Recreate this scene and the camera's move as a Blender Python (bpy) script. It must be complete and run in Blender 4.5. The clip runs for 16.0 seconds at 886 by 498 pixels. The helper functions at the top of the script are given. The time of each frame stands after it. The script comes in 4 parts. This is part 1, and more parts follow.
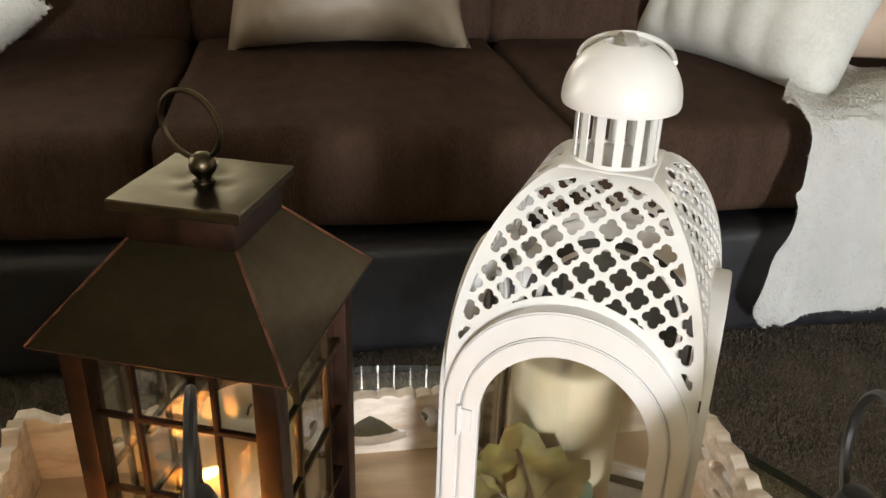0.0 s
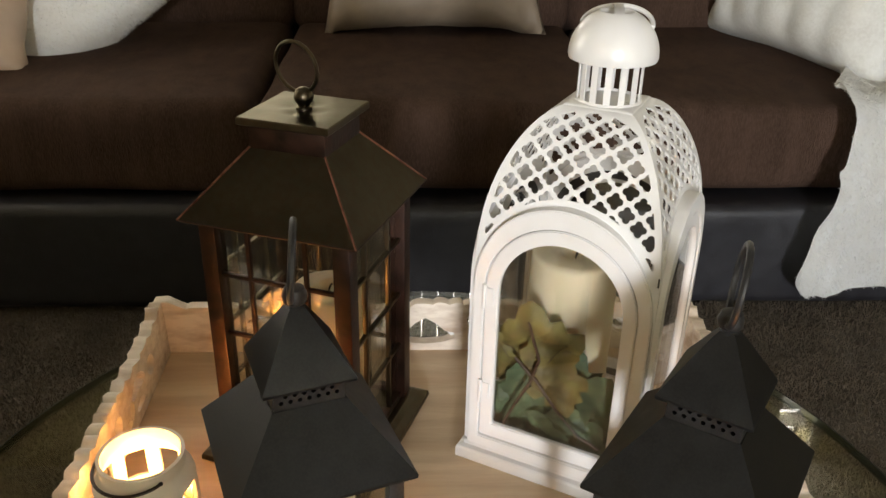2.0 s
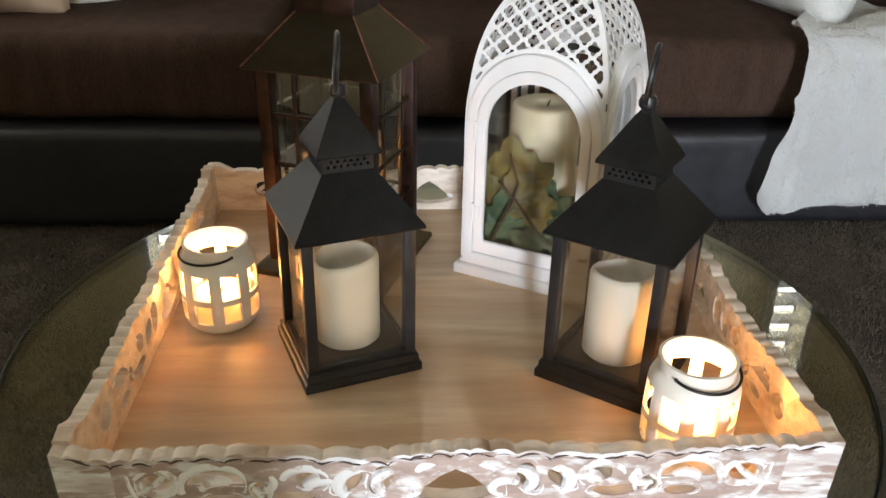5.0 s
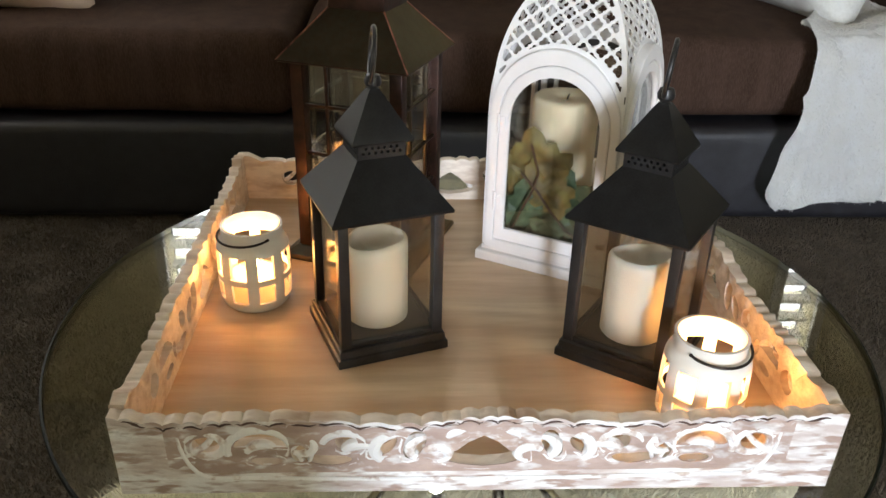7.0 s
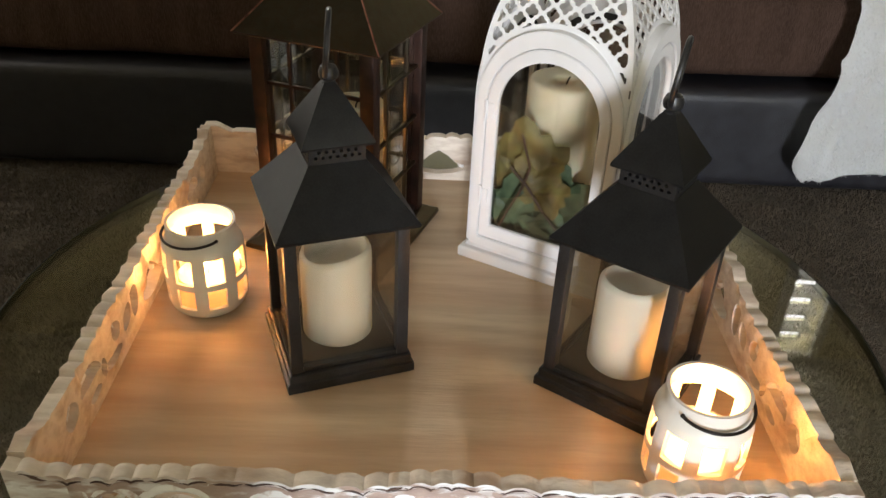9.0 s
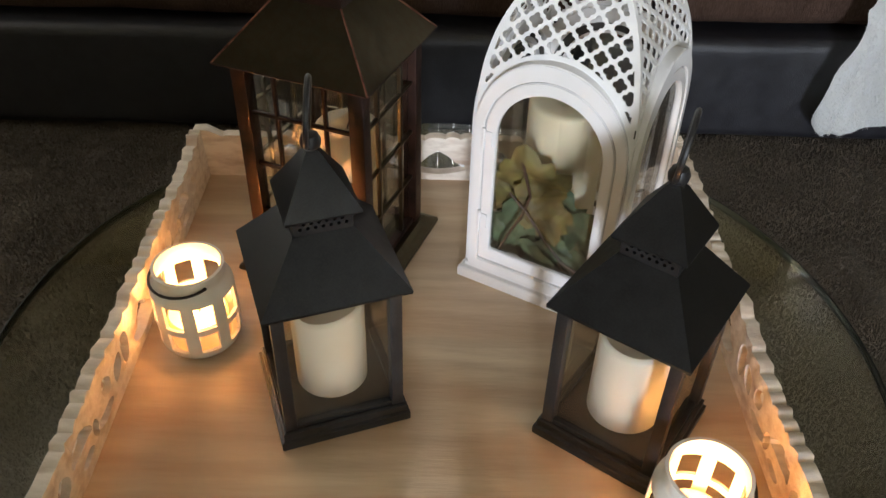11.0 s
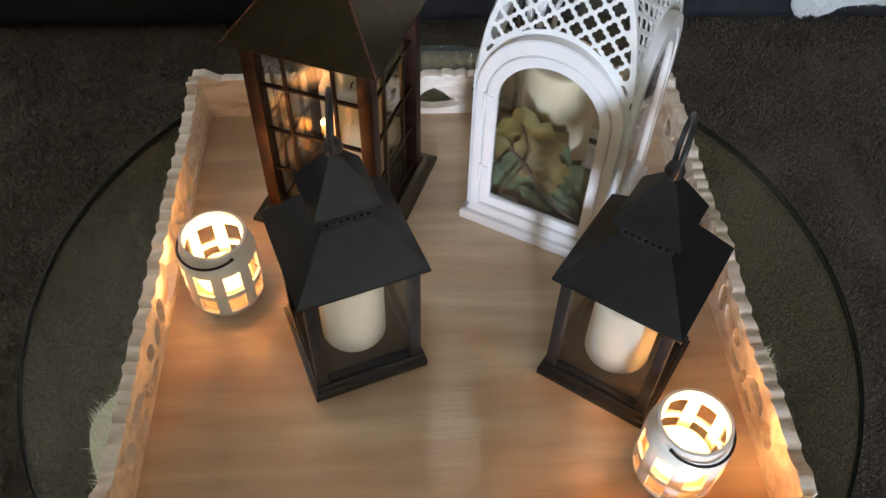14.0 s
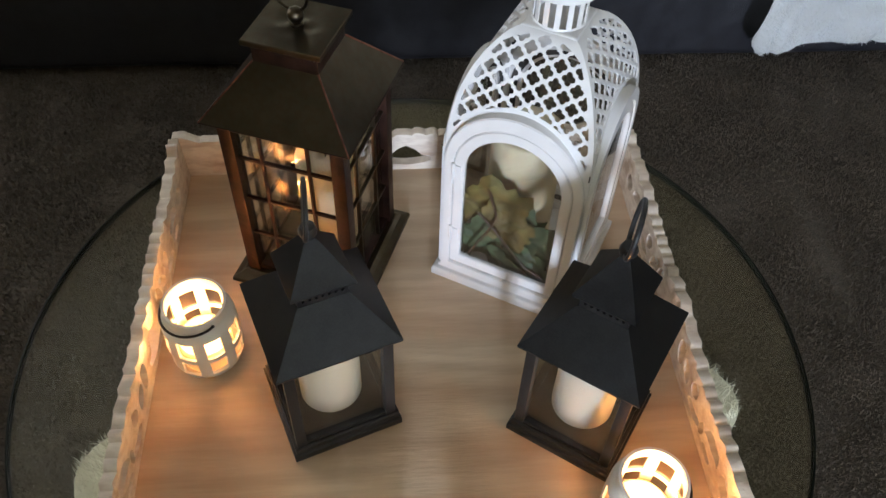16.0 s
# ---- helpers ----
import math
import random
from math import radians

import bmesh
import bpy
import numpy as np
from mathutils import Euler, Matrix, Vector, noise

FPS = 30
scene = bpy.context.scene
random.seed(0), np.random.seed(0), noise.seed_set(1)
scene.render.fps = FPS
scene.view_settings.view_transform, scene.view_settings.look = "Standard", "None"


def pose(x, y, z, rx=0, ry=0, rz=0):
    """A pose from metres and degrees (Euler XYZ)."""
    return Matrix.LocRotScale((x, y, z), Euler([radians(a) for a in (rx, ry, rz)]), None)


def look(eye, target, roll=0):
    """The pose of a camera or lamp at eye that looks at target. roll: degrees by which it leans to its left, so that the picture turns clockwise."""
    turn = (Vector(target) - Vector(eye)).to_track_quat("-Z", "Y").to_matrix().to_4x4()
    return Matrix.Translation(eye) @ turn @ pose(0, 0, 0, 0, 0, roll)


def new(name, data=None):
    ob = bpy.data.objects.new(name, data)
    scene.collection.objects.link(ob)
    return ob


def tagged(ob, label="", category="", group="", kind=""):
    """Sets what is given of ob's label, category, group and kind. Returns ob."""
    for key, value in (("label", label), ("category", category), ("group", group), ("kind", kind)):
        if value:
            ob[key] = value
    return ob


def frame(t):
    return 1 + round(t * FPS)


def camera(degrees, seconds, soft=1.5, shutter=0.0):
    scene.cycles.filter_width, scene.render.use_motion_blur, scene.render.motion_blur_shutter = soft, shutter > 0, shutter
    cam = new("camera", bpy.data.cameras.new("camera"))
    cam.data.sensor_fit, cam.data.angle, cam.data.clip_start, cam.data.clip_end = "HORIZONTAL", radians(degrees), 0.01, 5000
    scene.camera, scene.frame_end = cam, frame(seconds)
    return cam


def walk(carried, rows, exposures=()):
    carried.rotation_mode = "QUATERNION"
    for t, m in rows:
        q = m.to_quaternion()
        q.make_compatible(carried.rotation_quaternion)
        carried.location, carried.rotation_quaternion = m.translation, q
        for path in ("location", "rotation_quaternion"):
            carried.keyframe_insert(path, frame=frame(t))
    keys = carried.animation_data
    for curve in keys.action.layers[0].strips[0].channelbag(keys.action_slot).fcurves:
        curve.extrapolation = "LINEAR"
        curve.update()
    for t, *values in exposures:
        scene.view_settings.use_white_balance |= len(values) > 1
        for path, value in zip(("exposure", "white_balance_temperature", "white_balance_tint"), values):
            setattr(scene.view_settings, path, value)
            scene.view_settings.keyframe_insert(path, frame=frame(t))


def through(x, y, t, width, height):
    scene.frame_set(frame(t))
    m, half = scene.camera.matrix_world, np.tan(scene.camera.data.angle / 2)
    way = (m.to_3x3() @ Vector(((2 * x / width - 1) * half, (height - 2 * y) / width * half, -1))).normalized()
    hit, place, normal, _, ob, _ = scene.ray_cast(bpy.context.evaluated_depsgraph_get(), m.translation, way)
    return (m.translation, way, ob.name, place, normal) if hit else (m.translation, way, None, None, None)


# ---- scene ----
cam = camera(56.1, 16.0)
PATH = [
    (0, (-0.032, -0.05, 1.049), (0.28, 1.721, 0.173), 1.9),
    (0.5, (-0.04, -0.093, 1.046), (0.242, 1.685, 0.173), 2.4),
    (1, (-0.033, -0.152, 1.06), (0.187, 1.628, 0.175), 2.6),
    (1.5, (-0.026, -0.21, 1.069), (0.125, 1.571, 0.172), 2.1),
    (2, (-0.013, -0.277, 1.073), (0.093, 1.509, 0.18), 1.3),
    (2.5, (0.003, -0.364, 1.065), (0.095, 1.42, 0.166), 1.1),
    (3, (0.014, -0.427, 1.072), (0.1, 1.359, 0.175), 1.5),
    (3.5, (0.017, -0.463, 1.053), (0.097, 1.32, 0.151), 1.1),
    (4, (0.002, -0.502, 1.005), (0.106, 1.269, 0.082), 0.9),
    (6.5, (-0.049, -0.648, 1.022), (0.051, 1.144, 0.14), 1.5),
    (7, (-0.056, -0.637, 1.018), (0.038, 1.141, 0.107), 1.5),
    (7.5, (-0.063, -0.596, 1.024), (0.02, 1.16, 0.068), 1.9),
    (8, (-0.048, -0.552, 1.034), (0.023, 1.177, 0.031), 2.3),
    (8.5, (-0.023, -0.514, 1.04), (0.042, 1.197, 0.006), 2.7),
    (9, (0.005, -0.482, 1.044), (0.05, 1.209, -0.022), 2.8),
    (9.5, (0.033, -0.46, 1.07), (0.045, 1.212, -0.028), 3.4),
    (12, (0.002, -0.322, 1.211), (0.035, 1.109, -0.185), 0.5),
    (12.5, (-0.012, -0.328, 1.241), (0.039, 1.051, -0.206), 0.7),
    (13, (-0.027, -0.334, 1.267), (0.051, 1.013, -0.209), 1.6),
    (13.5, (-0.032, -0.326, 1.287), (0.048, 0.985, -0.221), 2.0),
    (14, (-0.022, -0.311, 1.304), (0.062, 0.964, -0.235), 1.6),
    (14.5, (-0.013, -0.298, 1.33), (0.084, 0.967, -0.216), 1.8),
    (15, (-0.007, -0.296, 1.347), (0.112, 0.972, -0.196), 2.4),
    (15.5, (-0.008, -0.294, 1.371), (0.129, 0.979, -0.166), 2.8),
    (16, (-0.012, -0.291, 1.385), (0.121, 0.997, -0.139), 2.4),
]
walk(cam, [(t, look(eye, target, roll)) for t, eye, target, roll in PATH],
     [(0.0, 0.22, 7100, 10), (1.0, 0.11, 7100, 10), (2.0, 0.07, 7100, 10), (3.5, 0.07, 6650, 10), (6.3, 0.11, 6350, 10), (7.5, 0.07, 6350, 10), (9.0, -0.03, 6650, 10),
      (9.7, -0.10, 6550, 10), (12.0, -0.06, 6050, 10), (13.0, -0.05, 5850, 10), (16.0, -0.05, 5750, 10)])

# ---------------------------------------------------------------- light
TZ = 0.44          # top of the tray's floor
GZ = 0.415         # top of the glass table
world = bpy.data.worlds.new("room_world")
scene.world = world
world.use_nodes = True
_sky = world.node_tree.nodes.new("ShaderNodeTexSky")
_sky.sky_type = "NISHITA"
_sky.sun_disc = False
_sky.sun_elevation, _sky.sun_rotation = radians(35), radians(160)
world.node_tree.links.new(_sky.outputs[0], world.node_tree.nodes["Background"].inputs[0])
world.node_tree.nodes["Background"].inputs[1].default_value = 0.06


def area(name, m, sx, sy, watts, colour, spread=180):
    d = bpy.data.lights.new(name, "AREA")
    d.shape, d.size, d.size_y, d.energy, d.color, d.spread = "RECTANGLE", sx, sy, watts, colour, radians(spread)
    o = new(name, d)
    o.matrix_world = m
    return o


def point(name, at, watts, colour, radius=0.006):
    d = bpy.data.lights.new(name, "POINT")
    d.energy, d.color, d.shadow_soft_size = watts, colour, radius
    o = new(name, d)
    o.location = at
    return o


WARM = (1.0, 0.44, 0.13)
# daylight that enters by the windows of the room; the east lamp is an added fill
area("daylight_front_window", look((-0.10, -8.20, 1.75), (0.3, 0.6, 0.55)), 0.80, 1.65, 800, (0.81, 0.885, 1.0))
area("daylight_left_window", look((-2.55, 1.65, 1.45), (0.2, 0.2, 0.5)), 1.2, 1.6, 29, (1.0, 0.96, 0.88))
# Added fill for the bronze roof's right face; no east window is seen.
area("added_east_fill", look((2.84, 2.40, 1.50), (0.0, 0.8, 0.8)), 0.45, 0.9, 3.0, (1.0, 0.97, 0.90))

# ---------------------------------------------------------------- materials


def material(name, base=(0.5, 0.5, 0.5), rough=0.5, metal=0.0, dark=None, scale=40, detail=6, mix=(0.35, 0.65), bump=0.0, bscale=200,
             stretch=(1, 1, 1), fine=None, fscale=400, famount=0.25, rvar=0.0, coat=0.0, sheen=0.0, sss=0.0, each=0.0, spec=0.5, tint=(1, 1, 1)):
    """A principled material: two colours by a coarse noise, a fine noise over it, relief and uneven gloss."""
    m = bpy.data.materials.new(name)
    m.use_nodes = True
    nt = m.node_tree
    N, L = nt.nodes, nt.links
    b = N["Principled BSDF"]
    b.inputs["Roughness"].default_value = rough
    b.inputs["Metallic"].default_value = metal
    b.inputs["Coat Weight"].default_value = coat
    b.inputs["Specular IOR Level"].default_value = spec
    b.inputs["Specular Tint"].default_value = (*tint, 1)
    b.inputs["Sheen Weight"].default_value = sheen
    if sss:
        b.inputs["Subsurface Weight"].default_value = sss
        b.inputs["Subsurface Radius"].default_value = (0.012, 0.008, 0.005)
        b.inputs["Subsurface Scale"].default_value = 1.0
    tc = N.new("ShaderNodeTexCoord")
    mp = N.new("ShaderNodeMapping")
    mp.inputs["Scale"].default_value = stretch
    L.new(tc.outputs["Object"], mp.inputs[0])
    no = N.new("ShaderNodeTexNoise")
    no.inputs["Scale"].default_value, no.inputs["Detail"].default_value = scale, detail
    L.new(mp.outputs[0], no.inputs["Vector"])
    ramp = N.new("ShaderNodeValToRGB")
    ramp.color_ramp.elements[0].position, ramp.color_ramp.elements[1].position = mix
    ramp.color_ramp.elements[0].color = (*(dark or [c * 0.82 for c in base]), 1)
    ramp.color_ramp.elements[1].color = (*base, 1)
    L.new(no.outputs[0], ramp.inputs[0])
    col = ramp.outputs[0]
    n2 = N.new("ShaderNodeTexNoise")
    n2.inputs["Scale"].default_value, n2.inputs["Detail"].default_value = fscale, 4
    L.new(mp.outputs[0], n2.inputs["Vector"])
    if fine:
        r2 = N.new("ShaderNodeValToRGB")
        r2.color_ramp.elements[0].position, r2.color_ramp.elements[1].position = 0.42, 0.62
        r2.color_ramp.elements[0].color, r2.color_ramp.elements[1].color = (0, 0, 0, 1), (famount, famount, famount, 1)
        L.new(n2.outputs[0], r2.inputs[0])
        mx = N.new("ShaderNodeMix")
        mx.data_type = "RGBA"
        L.new(r2.outputs[0], mx.inputs["Factor"])
        L.new(col, mx.inputs["A"])
        mx.inputs["B"].default_value = (*fine, 1)
        col = mx.outputs["Result"]
    if each:
        oi = N.new("ShaderNodeObjectInfo")
        hs = N.new("ShaderNodeHueSaturation")
        mr = N.new("ShaderNodeMapRange")
        mr.inputs["To Min"].default_value, mr.inputs["To Max"].default_value = 1 - each, 1 + each
        L.new(oi.outputs["Random"], mr.inputs[0])
        L.new(mr.outputs[0], hs.inputs["Value"])
        L.new(col, hs.inputs["Color"])
        col = hs.outputs[0]
    L.new(col, b.inputs["Base Color"])
    if rvar:
        mr = N.new("ShaderNodeMapRange")
        mr.inputs["To Min"].default_value, mr.inputs["To Max"].default_value = max(0.03, rough - rvar), min(1, rough + rvar)
        L.new(no.outputs[0], mr.inputs[0])
        L.new(mr.outputs[0], b.inputs["Roughness"])
    if bump:
        bn = N.new("ShaderNodeTexNoise")
        bn.inputs["Scale"].default_value, bn.inputs["Detail"].default_value = bscale, 5
        L.new(mp.outputs[0], bn.inputs["Vector"])
        bp = N.new("ShaderNodeBump")
        bp.inputs["Strength"].default_value, bp.inputs["Distance"].default_value = bump, 0.004
        L.new(bn.outputs[0], bp.inputs["Height"])
        L.new(bp.outputs[0], b.inputs["Normal"])
    return m


def glass(name, tint=(0.97, 0.98, 0.97), low=0.045, rough=0.01, power=5.0):
    """A clear pane: see-through, with gloss that grows towards grazing angles."""
    m = bpy.data.materials.new(name)
    m.use_nodes = True
    nt = m.node_tree
    N, L = nt.nodes, nt.links
    N.remove(N["Principled BSDF"])
    tr, gl, mx, lw = N.new("ShaderNodeBsdfTransparent"), N.new("ShaderNodeBsdfGlossy"), N.new("ShaderNodeMixShader"), N.new("ShaderNodeLayerWeight")
    tr.inputs[0].default_value = (*tint, 1)
    gl.inputs["Roughness"].default_value = rough
    lw.inputs[0].default_value = 0.5
    pw, ma = N.new("ShaderNodeMath"), N.new("ShaderNodeMath")
    pw.operation, ma.operation = "POWER", "MULTIPLY_ADD"
    pw.inputs[1].default_value = power
    ma.inputs[1].default_value, ma.inputs[2].default_value = 1 - low, low
    L.new(lw.outputs["Facing"], pw.inputs[0])
    L.new(pw.outputs[0], ma.inputs[0])
    L.new(ma.outputs[0], mx.inputs[0])
    L.new(tr.outputs[0], mx.inputs[1])
    L.new(gl.outputs[0], mx.inputs[2])
    L.new(mx.outputs[0], N["Material Output"].inputs[0])
    return m


def glow(name, colour, strength):
    m = bpy.data.materials.new(name)
    m.use_nodes = True
    b = m.node_tree.nodes["Principled BSDF"]
    b.inputs["Base Color"].default_value = (*colour, 1)
    b.inputs["Emission Color"].default_value = (*colour, 1)
    b.inputs["Emission Strength"].default_value = strength
    return m


def wood_floor(name):
    """Whitewashed pine: long grain along x with soft dark streaks."""
    m = material(name, (0.70, 0.56, 0.39), 0.56, dark=(0.50, 0.325, 0.20), scale=4, detail=6, mix=(0.30, 0.66), stretch=(0.5, 4.0, 1.0), bump=0.12, bscale=60,
                 fine=(0.42, 0.28, 0.175), fscale=11, famount=0.42, rvar=0.1)
    return m


M_TRAY = material("whitewashed_wood", (0.76, 0.66, 0.55), 0.55, dark=(0.42, 0.29, 0.20), scale=24, mix=(0.28, 0.48), stretch=(0.5, 1, 1.6), bump=0.35, bscale=120,
                  fine=(0.42, 0.30, 0.22), fscale=70, famount=0.35, rvar=0.12)
M_WASH = material("chalky_distressed_paint", (0.80, 0.78, 0.77), 0.6, dark=(0.36, 0.25, 0.20), scale=75, detail=15, mix=(0.38, 0.50), stretch=(0.40, 1, 1.6), bump=0.7, bscale=170,
                  fine=(0.45, 0.33, 0.28), fscale=45, famount=0.7, rvar=0.12)
M_SCROLL = material("chalk_white_paint", (0.82, 0.80, 0.79), 0.55, dark=(0.50, 0.38, 0.32), scale=70, detail=10, mix=(0.34, 0.46), bump=0.4, bscale=200)
M_GROUND = material("pinkish_bare_wood", (0.46, 0.34, 0.29), 0.65, dark=(0.74, 0.71, 0.70), scale=60, detail=12, mix=(0.385, 0.495), stretch=(0.6, 1, 1.3), bump=0.5, bscale=150, fine=(0.30, 0.20, 0.16), fscale=50, famount=0.5)
M_WORN = material("worn_dark_edge", (0.09, 0.045, 0.03), 0.7, dark=(0.05, 0.025, 0.018), scale=90)
M_TRAYF = wood_floor("pine_board")
M_BRONZE = material("oiled_bronze", (0.110, 0.094, 0.068), 0.30, 1.0, tint=(0.80, 0.77, 0.66), dark=(0.090, 0.077, 0.055), scale=35, bump=0.03, bscale=90, fine=(0.10, 0.04, 0.02), fscale=120, famount=0.2, rvar=0.03)
M_COPPER = material("rubbed_copper", (0.042, 0.017, 0.010), 0.42, 0.6, dark=(0.014, 0.007, 0.005), scale=55, mix=(0.3, 0.6), bump=0.12, bscale=150, rvar=0.12)
M_SEAM = material("bare_copper_edge", (0.25, 0.11, 0.075), 0.40, 0.85, dark=(0.09, 0.035, 0.025), scale=90, mix=(0.34, 0.58), bump=0.1, bscale=200, rvar=0.1)
M_BLACK = material("matt_black_metal", (0.022, 0.021, 0.021), 0.40, 0.3, dark=(0.014, 0.013, 0.013), scale=60, bump=0.025, bscale=500, fine=(0.036, 0.034, 0.033), fscale=500, famount=0.3, rvar=0.08)
M_WHITE = material("white_enamel", (0.74, 0.72, 0.71), 0.30, dark=(0.69, 0.665, 0.64), scale=18, bump=0.03, bscale=70, rvar=0.06, coat=0.25)
M_GAP = material("dark_gap", (0.05, 0.045, 0.04), 0.8)
M_CERAMIC = material("white_ceramic", (0.80, 0.75, 0.68), 0.28, dark=(0.74, 0.69, 0.62), scale=25, bump=0.03, bscale=60, coat=0.3)
M_WAX = material("ivory_wax", (0.82, 0.72, 0.52), 0.5, dark=(0.76, 0.65, 0.45), scale=14, bump=0.05, bscale=60, sss=0.35)
M_WAXW = material("white_wax", (0.74, 0.69, 0.58), 0.5, dark=(0.69, 0.63, 0.52), scale=14, bump=0.04, bscale=60, sss=0.3)
# White wax again, tinted darker and beige to put its shade into the colour.
M_WAX_SHADED = material("white_wax_shade_tint", (0.73, 0.64, 0.49), 0.5, dark=(0.67, 0.58, 0.43), scale=14, bump=0.05, bscale=60, sss=0.3)
M_VOTIVE = material("votive_wax_added_glow", (0.85, 0.62, 0.36), 0.5, dark=(0.80, 0.55, 0.30), scale=20, sss=0.6)
# Emission added to the wax stands for flame light shining through it.
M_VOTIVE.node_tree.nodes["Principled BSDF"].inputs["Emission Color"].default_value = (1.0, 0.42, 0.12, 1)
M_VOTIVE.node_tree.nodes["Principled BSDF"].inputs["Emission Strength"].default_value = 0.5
M_WICK = material("burnt_wick", (0.02, 0.015, 0.012), 0.9)
M_PANE = glass("lantern_glass", (0.94, 0.94, 0.92), 0.095)
M_TABLE = glass("table_glass", (0.94, 0.92, 0.80), 0.045, power=3.2)
M_EDGE = material("glass_edge", (0.008, 0.010, 0.006), 0.5, spec=0.06, dark=(0.005, 0.006, 0.004))
M_FLAME = glow("flame", (1.0, 0.55, 0.16), 60)
M_WIRE = material("dark_wire", (0.03, 0.022, 0.018), 0.4, 0.7)
M_CHROME = material("polished_steel", (0.55, 0.55, 0.53), 0.16, 1.0, scale=10, rvar=0.05)
M_CARPET = material("grey_brown_carpet", (0.085, 0.066, 0.046), 0.95, dark=(0.055, 0.043, 0.031), scale=60, detail=8, mix=(0.32, 0.68), bump=1.0, bscale=150, fine=(0.12, 0.10, 0.08), fscale=260, famount=0.5)
M_PILE = material("carpet_yarn", (0.101, 0.078, 0.054), 0.95, dark=(0.060, 0.046, 0.032), scale=8, detail=8, mix=(0.35, 0.65), fine=(0.118, 0.093, 0.067), fscale=150, famount=0.4)
M_SOFA = material("brown_weave", (0.062, 0.035, 0.024), 0.92, spec=0.12, dark=(0.040, 0.022, 0.015), scale=14, bump=1.0, bscale=260, stretch=(1.8, 1, 0.35), fine=(0.082, 0.050, 0.036), fscale=200, famount=0.6)
M_LEATHER = material("black_leather", (0.019, 0.018, 0.021), 0.42, dark=(0.013, 0.012, 0.014), scale=30, bump=0.3, bscale=260, rvar=0.1)
M_SATIN = material("beige_satin", (0.27, 0.21, 0.15), 0.5, dark=(0.20, 0.15, 0.105), scale=7, bump=0.10, bscale=40)
M_PEACH = material("peach_satin", (0.66, 0.50, 0.39), 0.5, dark=(0.56, 0.41, 0.31), scale=7, bump=0.10, bscale=40)
M_FUR = material("cream_fur", (0.95, 0.955, 0.945), 0.9, dark=(0.91, 0.90, 0.86), scale=16, detail=8, bump=0.7, bscale=70, fine=(0.93, 0.92, 0.90), fscale=120, famount=0.5, sheen=0.4)
def hair(name, colour, through):
    """Fine hair: scatters light back and lets some of it through."""
    m = bpy.data.materials.new(name)
    m.use_nodes = True
    N, L = m.node_tree.nodes, m.node_tree.links
    N.remove(N["Principled BSDF"])
    di, tr, mx = N.new("ShaderNodeBsdfDiffuse"), N.new("ShaderNodeBsdfTranslucent"), N.new("ShaderNodeMixShader")
    no, rp, tc = N.new("ShaderNodeTexNoise"), N.new("ShaderNodeValToRGB"), N.new("ShaderNodeTexCoord")
    no.inputs["Scale"].default_value, no.inputs["Detail"].default_value = 12, 5
    rp.color_ramp.elements[0].color = (*[c * 0.88 for c in colour], 1)
    rp.color_ramp.elements[1].color = (*colour, 1)
    L.new(tc.outputs["Object"], no.inputs["Vector"])
    L.new(no.outputs[0], rp.inputs[0])
    for b in (di, tr):
        L.new(rp.outputs[0], b.inputs["Color"])
    mx.inputs[0].default_value = through
    L.new(di.outputs[0], mx.inputs[1])
    L.new(tr.outputs[0], mx.inputs[2])
    L.new(mx.outputs[0], N["Material Output"].inputs[0])
    return m


M_HAIR = hair("cream_hair", (0.97, 0.96, 0.93), 0.45)
M_PLUSH = material("off_white_plush", (0.66, 0.66, 0.63), 0.9, dark=(0.58, 0.57, 0.53), scale=16, detail=8, bump=0.25, bscale=120, fine=(0.70, 0.70, 0.67), fscale=120, famount=0.5)
M_NAP = hair("off_white_nap", (0.70, 0.70, 0.67), 0.35)
M_WALL = material("plain_wall", (0.74, 0.68, 0.47), 0.9, dark=(0.69, 0.63, 0.43), scale=6, bump=0.1, bscale=150)
M_BLIND = material("white_blind", (0.80, 0.79, 0.75), 0.5)
M_DAY = glow("daylight", (0.95, 0.97, 1.0), 7.0)
M_LEAFY = material("olive_leaf", (0.22, 0.18, 0.050), 0.6, dark=(0.085, 0.066, 0.020), scale=55, bump=0.3, bscale=120, fine=(0.26, 0.15, 0.05), fscale=60, famount=0.4)
M_LEAFG = material("green_leaf", (0.085, 0.125, 0.060), 0.6, dark=(0.028, 0.048, 0.024), scale=50, bump=0.3, bscale=120, fine=(0.15, 0.20, 0.10), fscale=60, famount=0.4)
M_LEAFB = material("brown_leaf", (0.085, 0.042, 0.024), 0.6, dark=(0.04, 0.02, 0.012), scale=40, bump=0.3, bscale=120)

# ---------------------------------------------------------------- geometry helpers


def finish(bm, name, mat, parent=None, label="", smooth=35):
    bmesh.ops.recalc_face_normals(bm, faces=bm.faces)
    me = bpy.data.meshes.new(name)
    bm.to_mesh(me)
    bm.free()
    for x in (mat if isinstance(mat, (list, tuple)) else [mat]):
        me.materials.append(x)
    if smooth:
        me.polygons.foreach_set("use_smooth", [True] * len(me.polygons))
        me.set_sharp_from_angle(angle=radians(smooth))
    ob = new(name, me)
    if parent:
        ob.parent = parent
    if label:
        ob["label"] = label
    return ob


def part(name, bm, mat, parent, label="", smooth=35):
    return finish(bm, name, mat, parent, label, smooth)


def thing(name, m, label, category, group=""):
    ob = new(name)
    ob.empty_display_size = 0.02
    ob.matrix_world = m
    return tagged(ob, label, category, group)


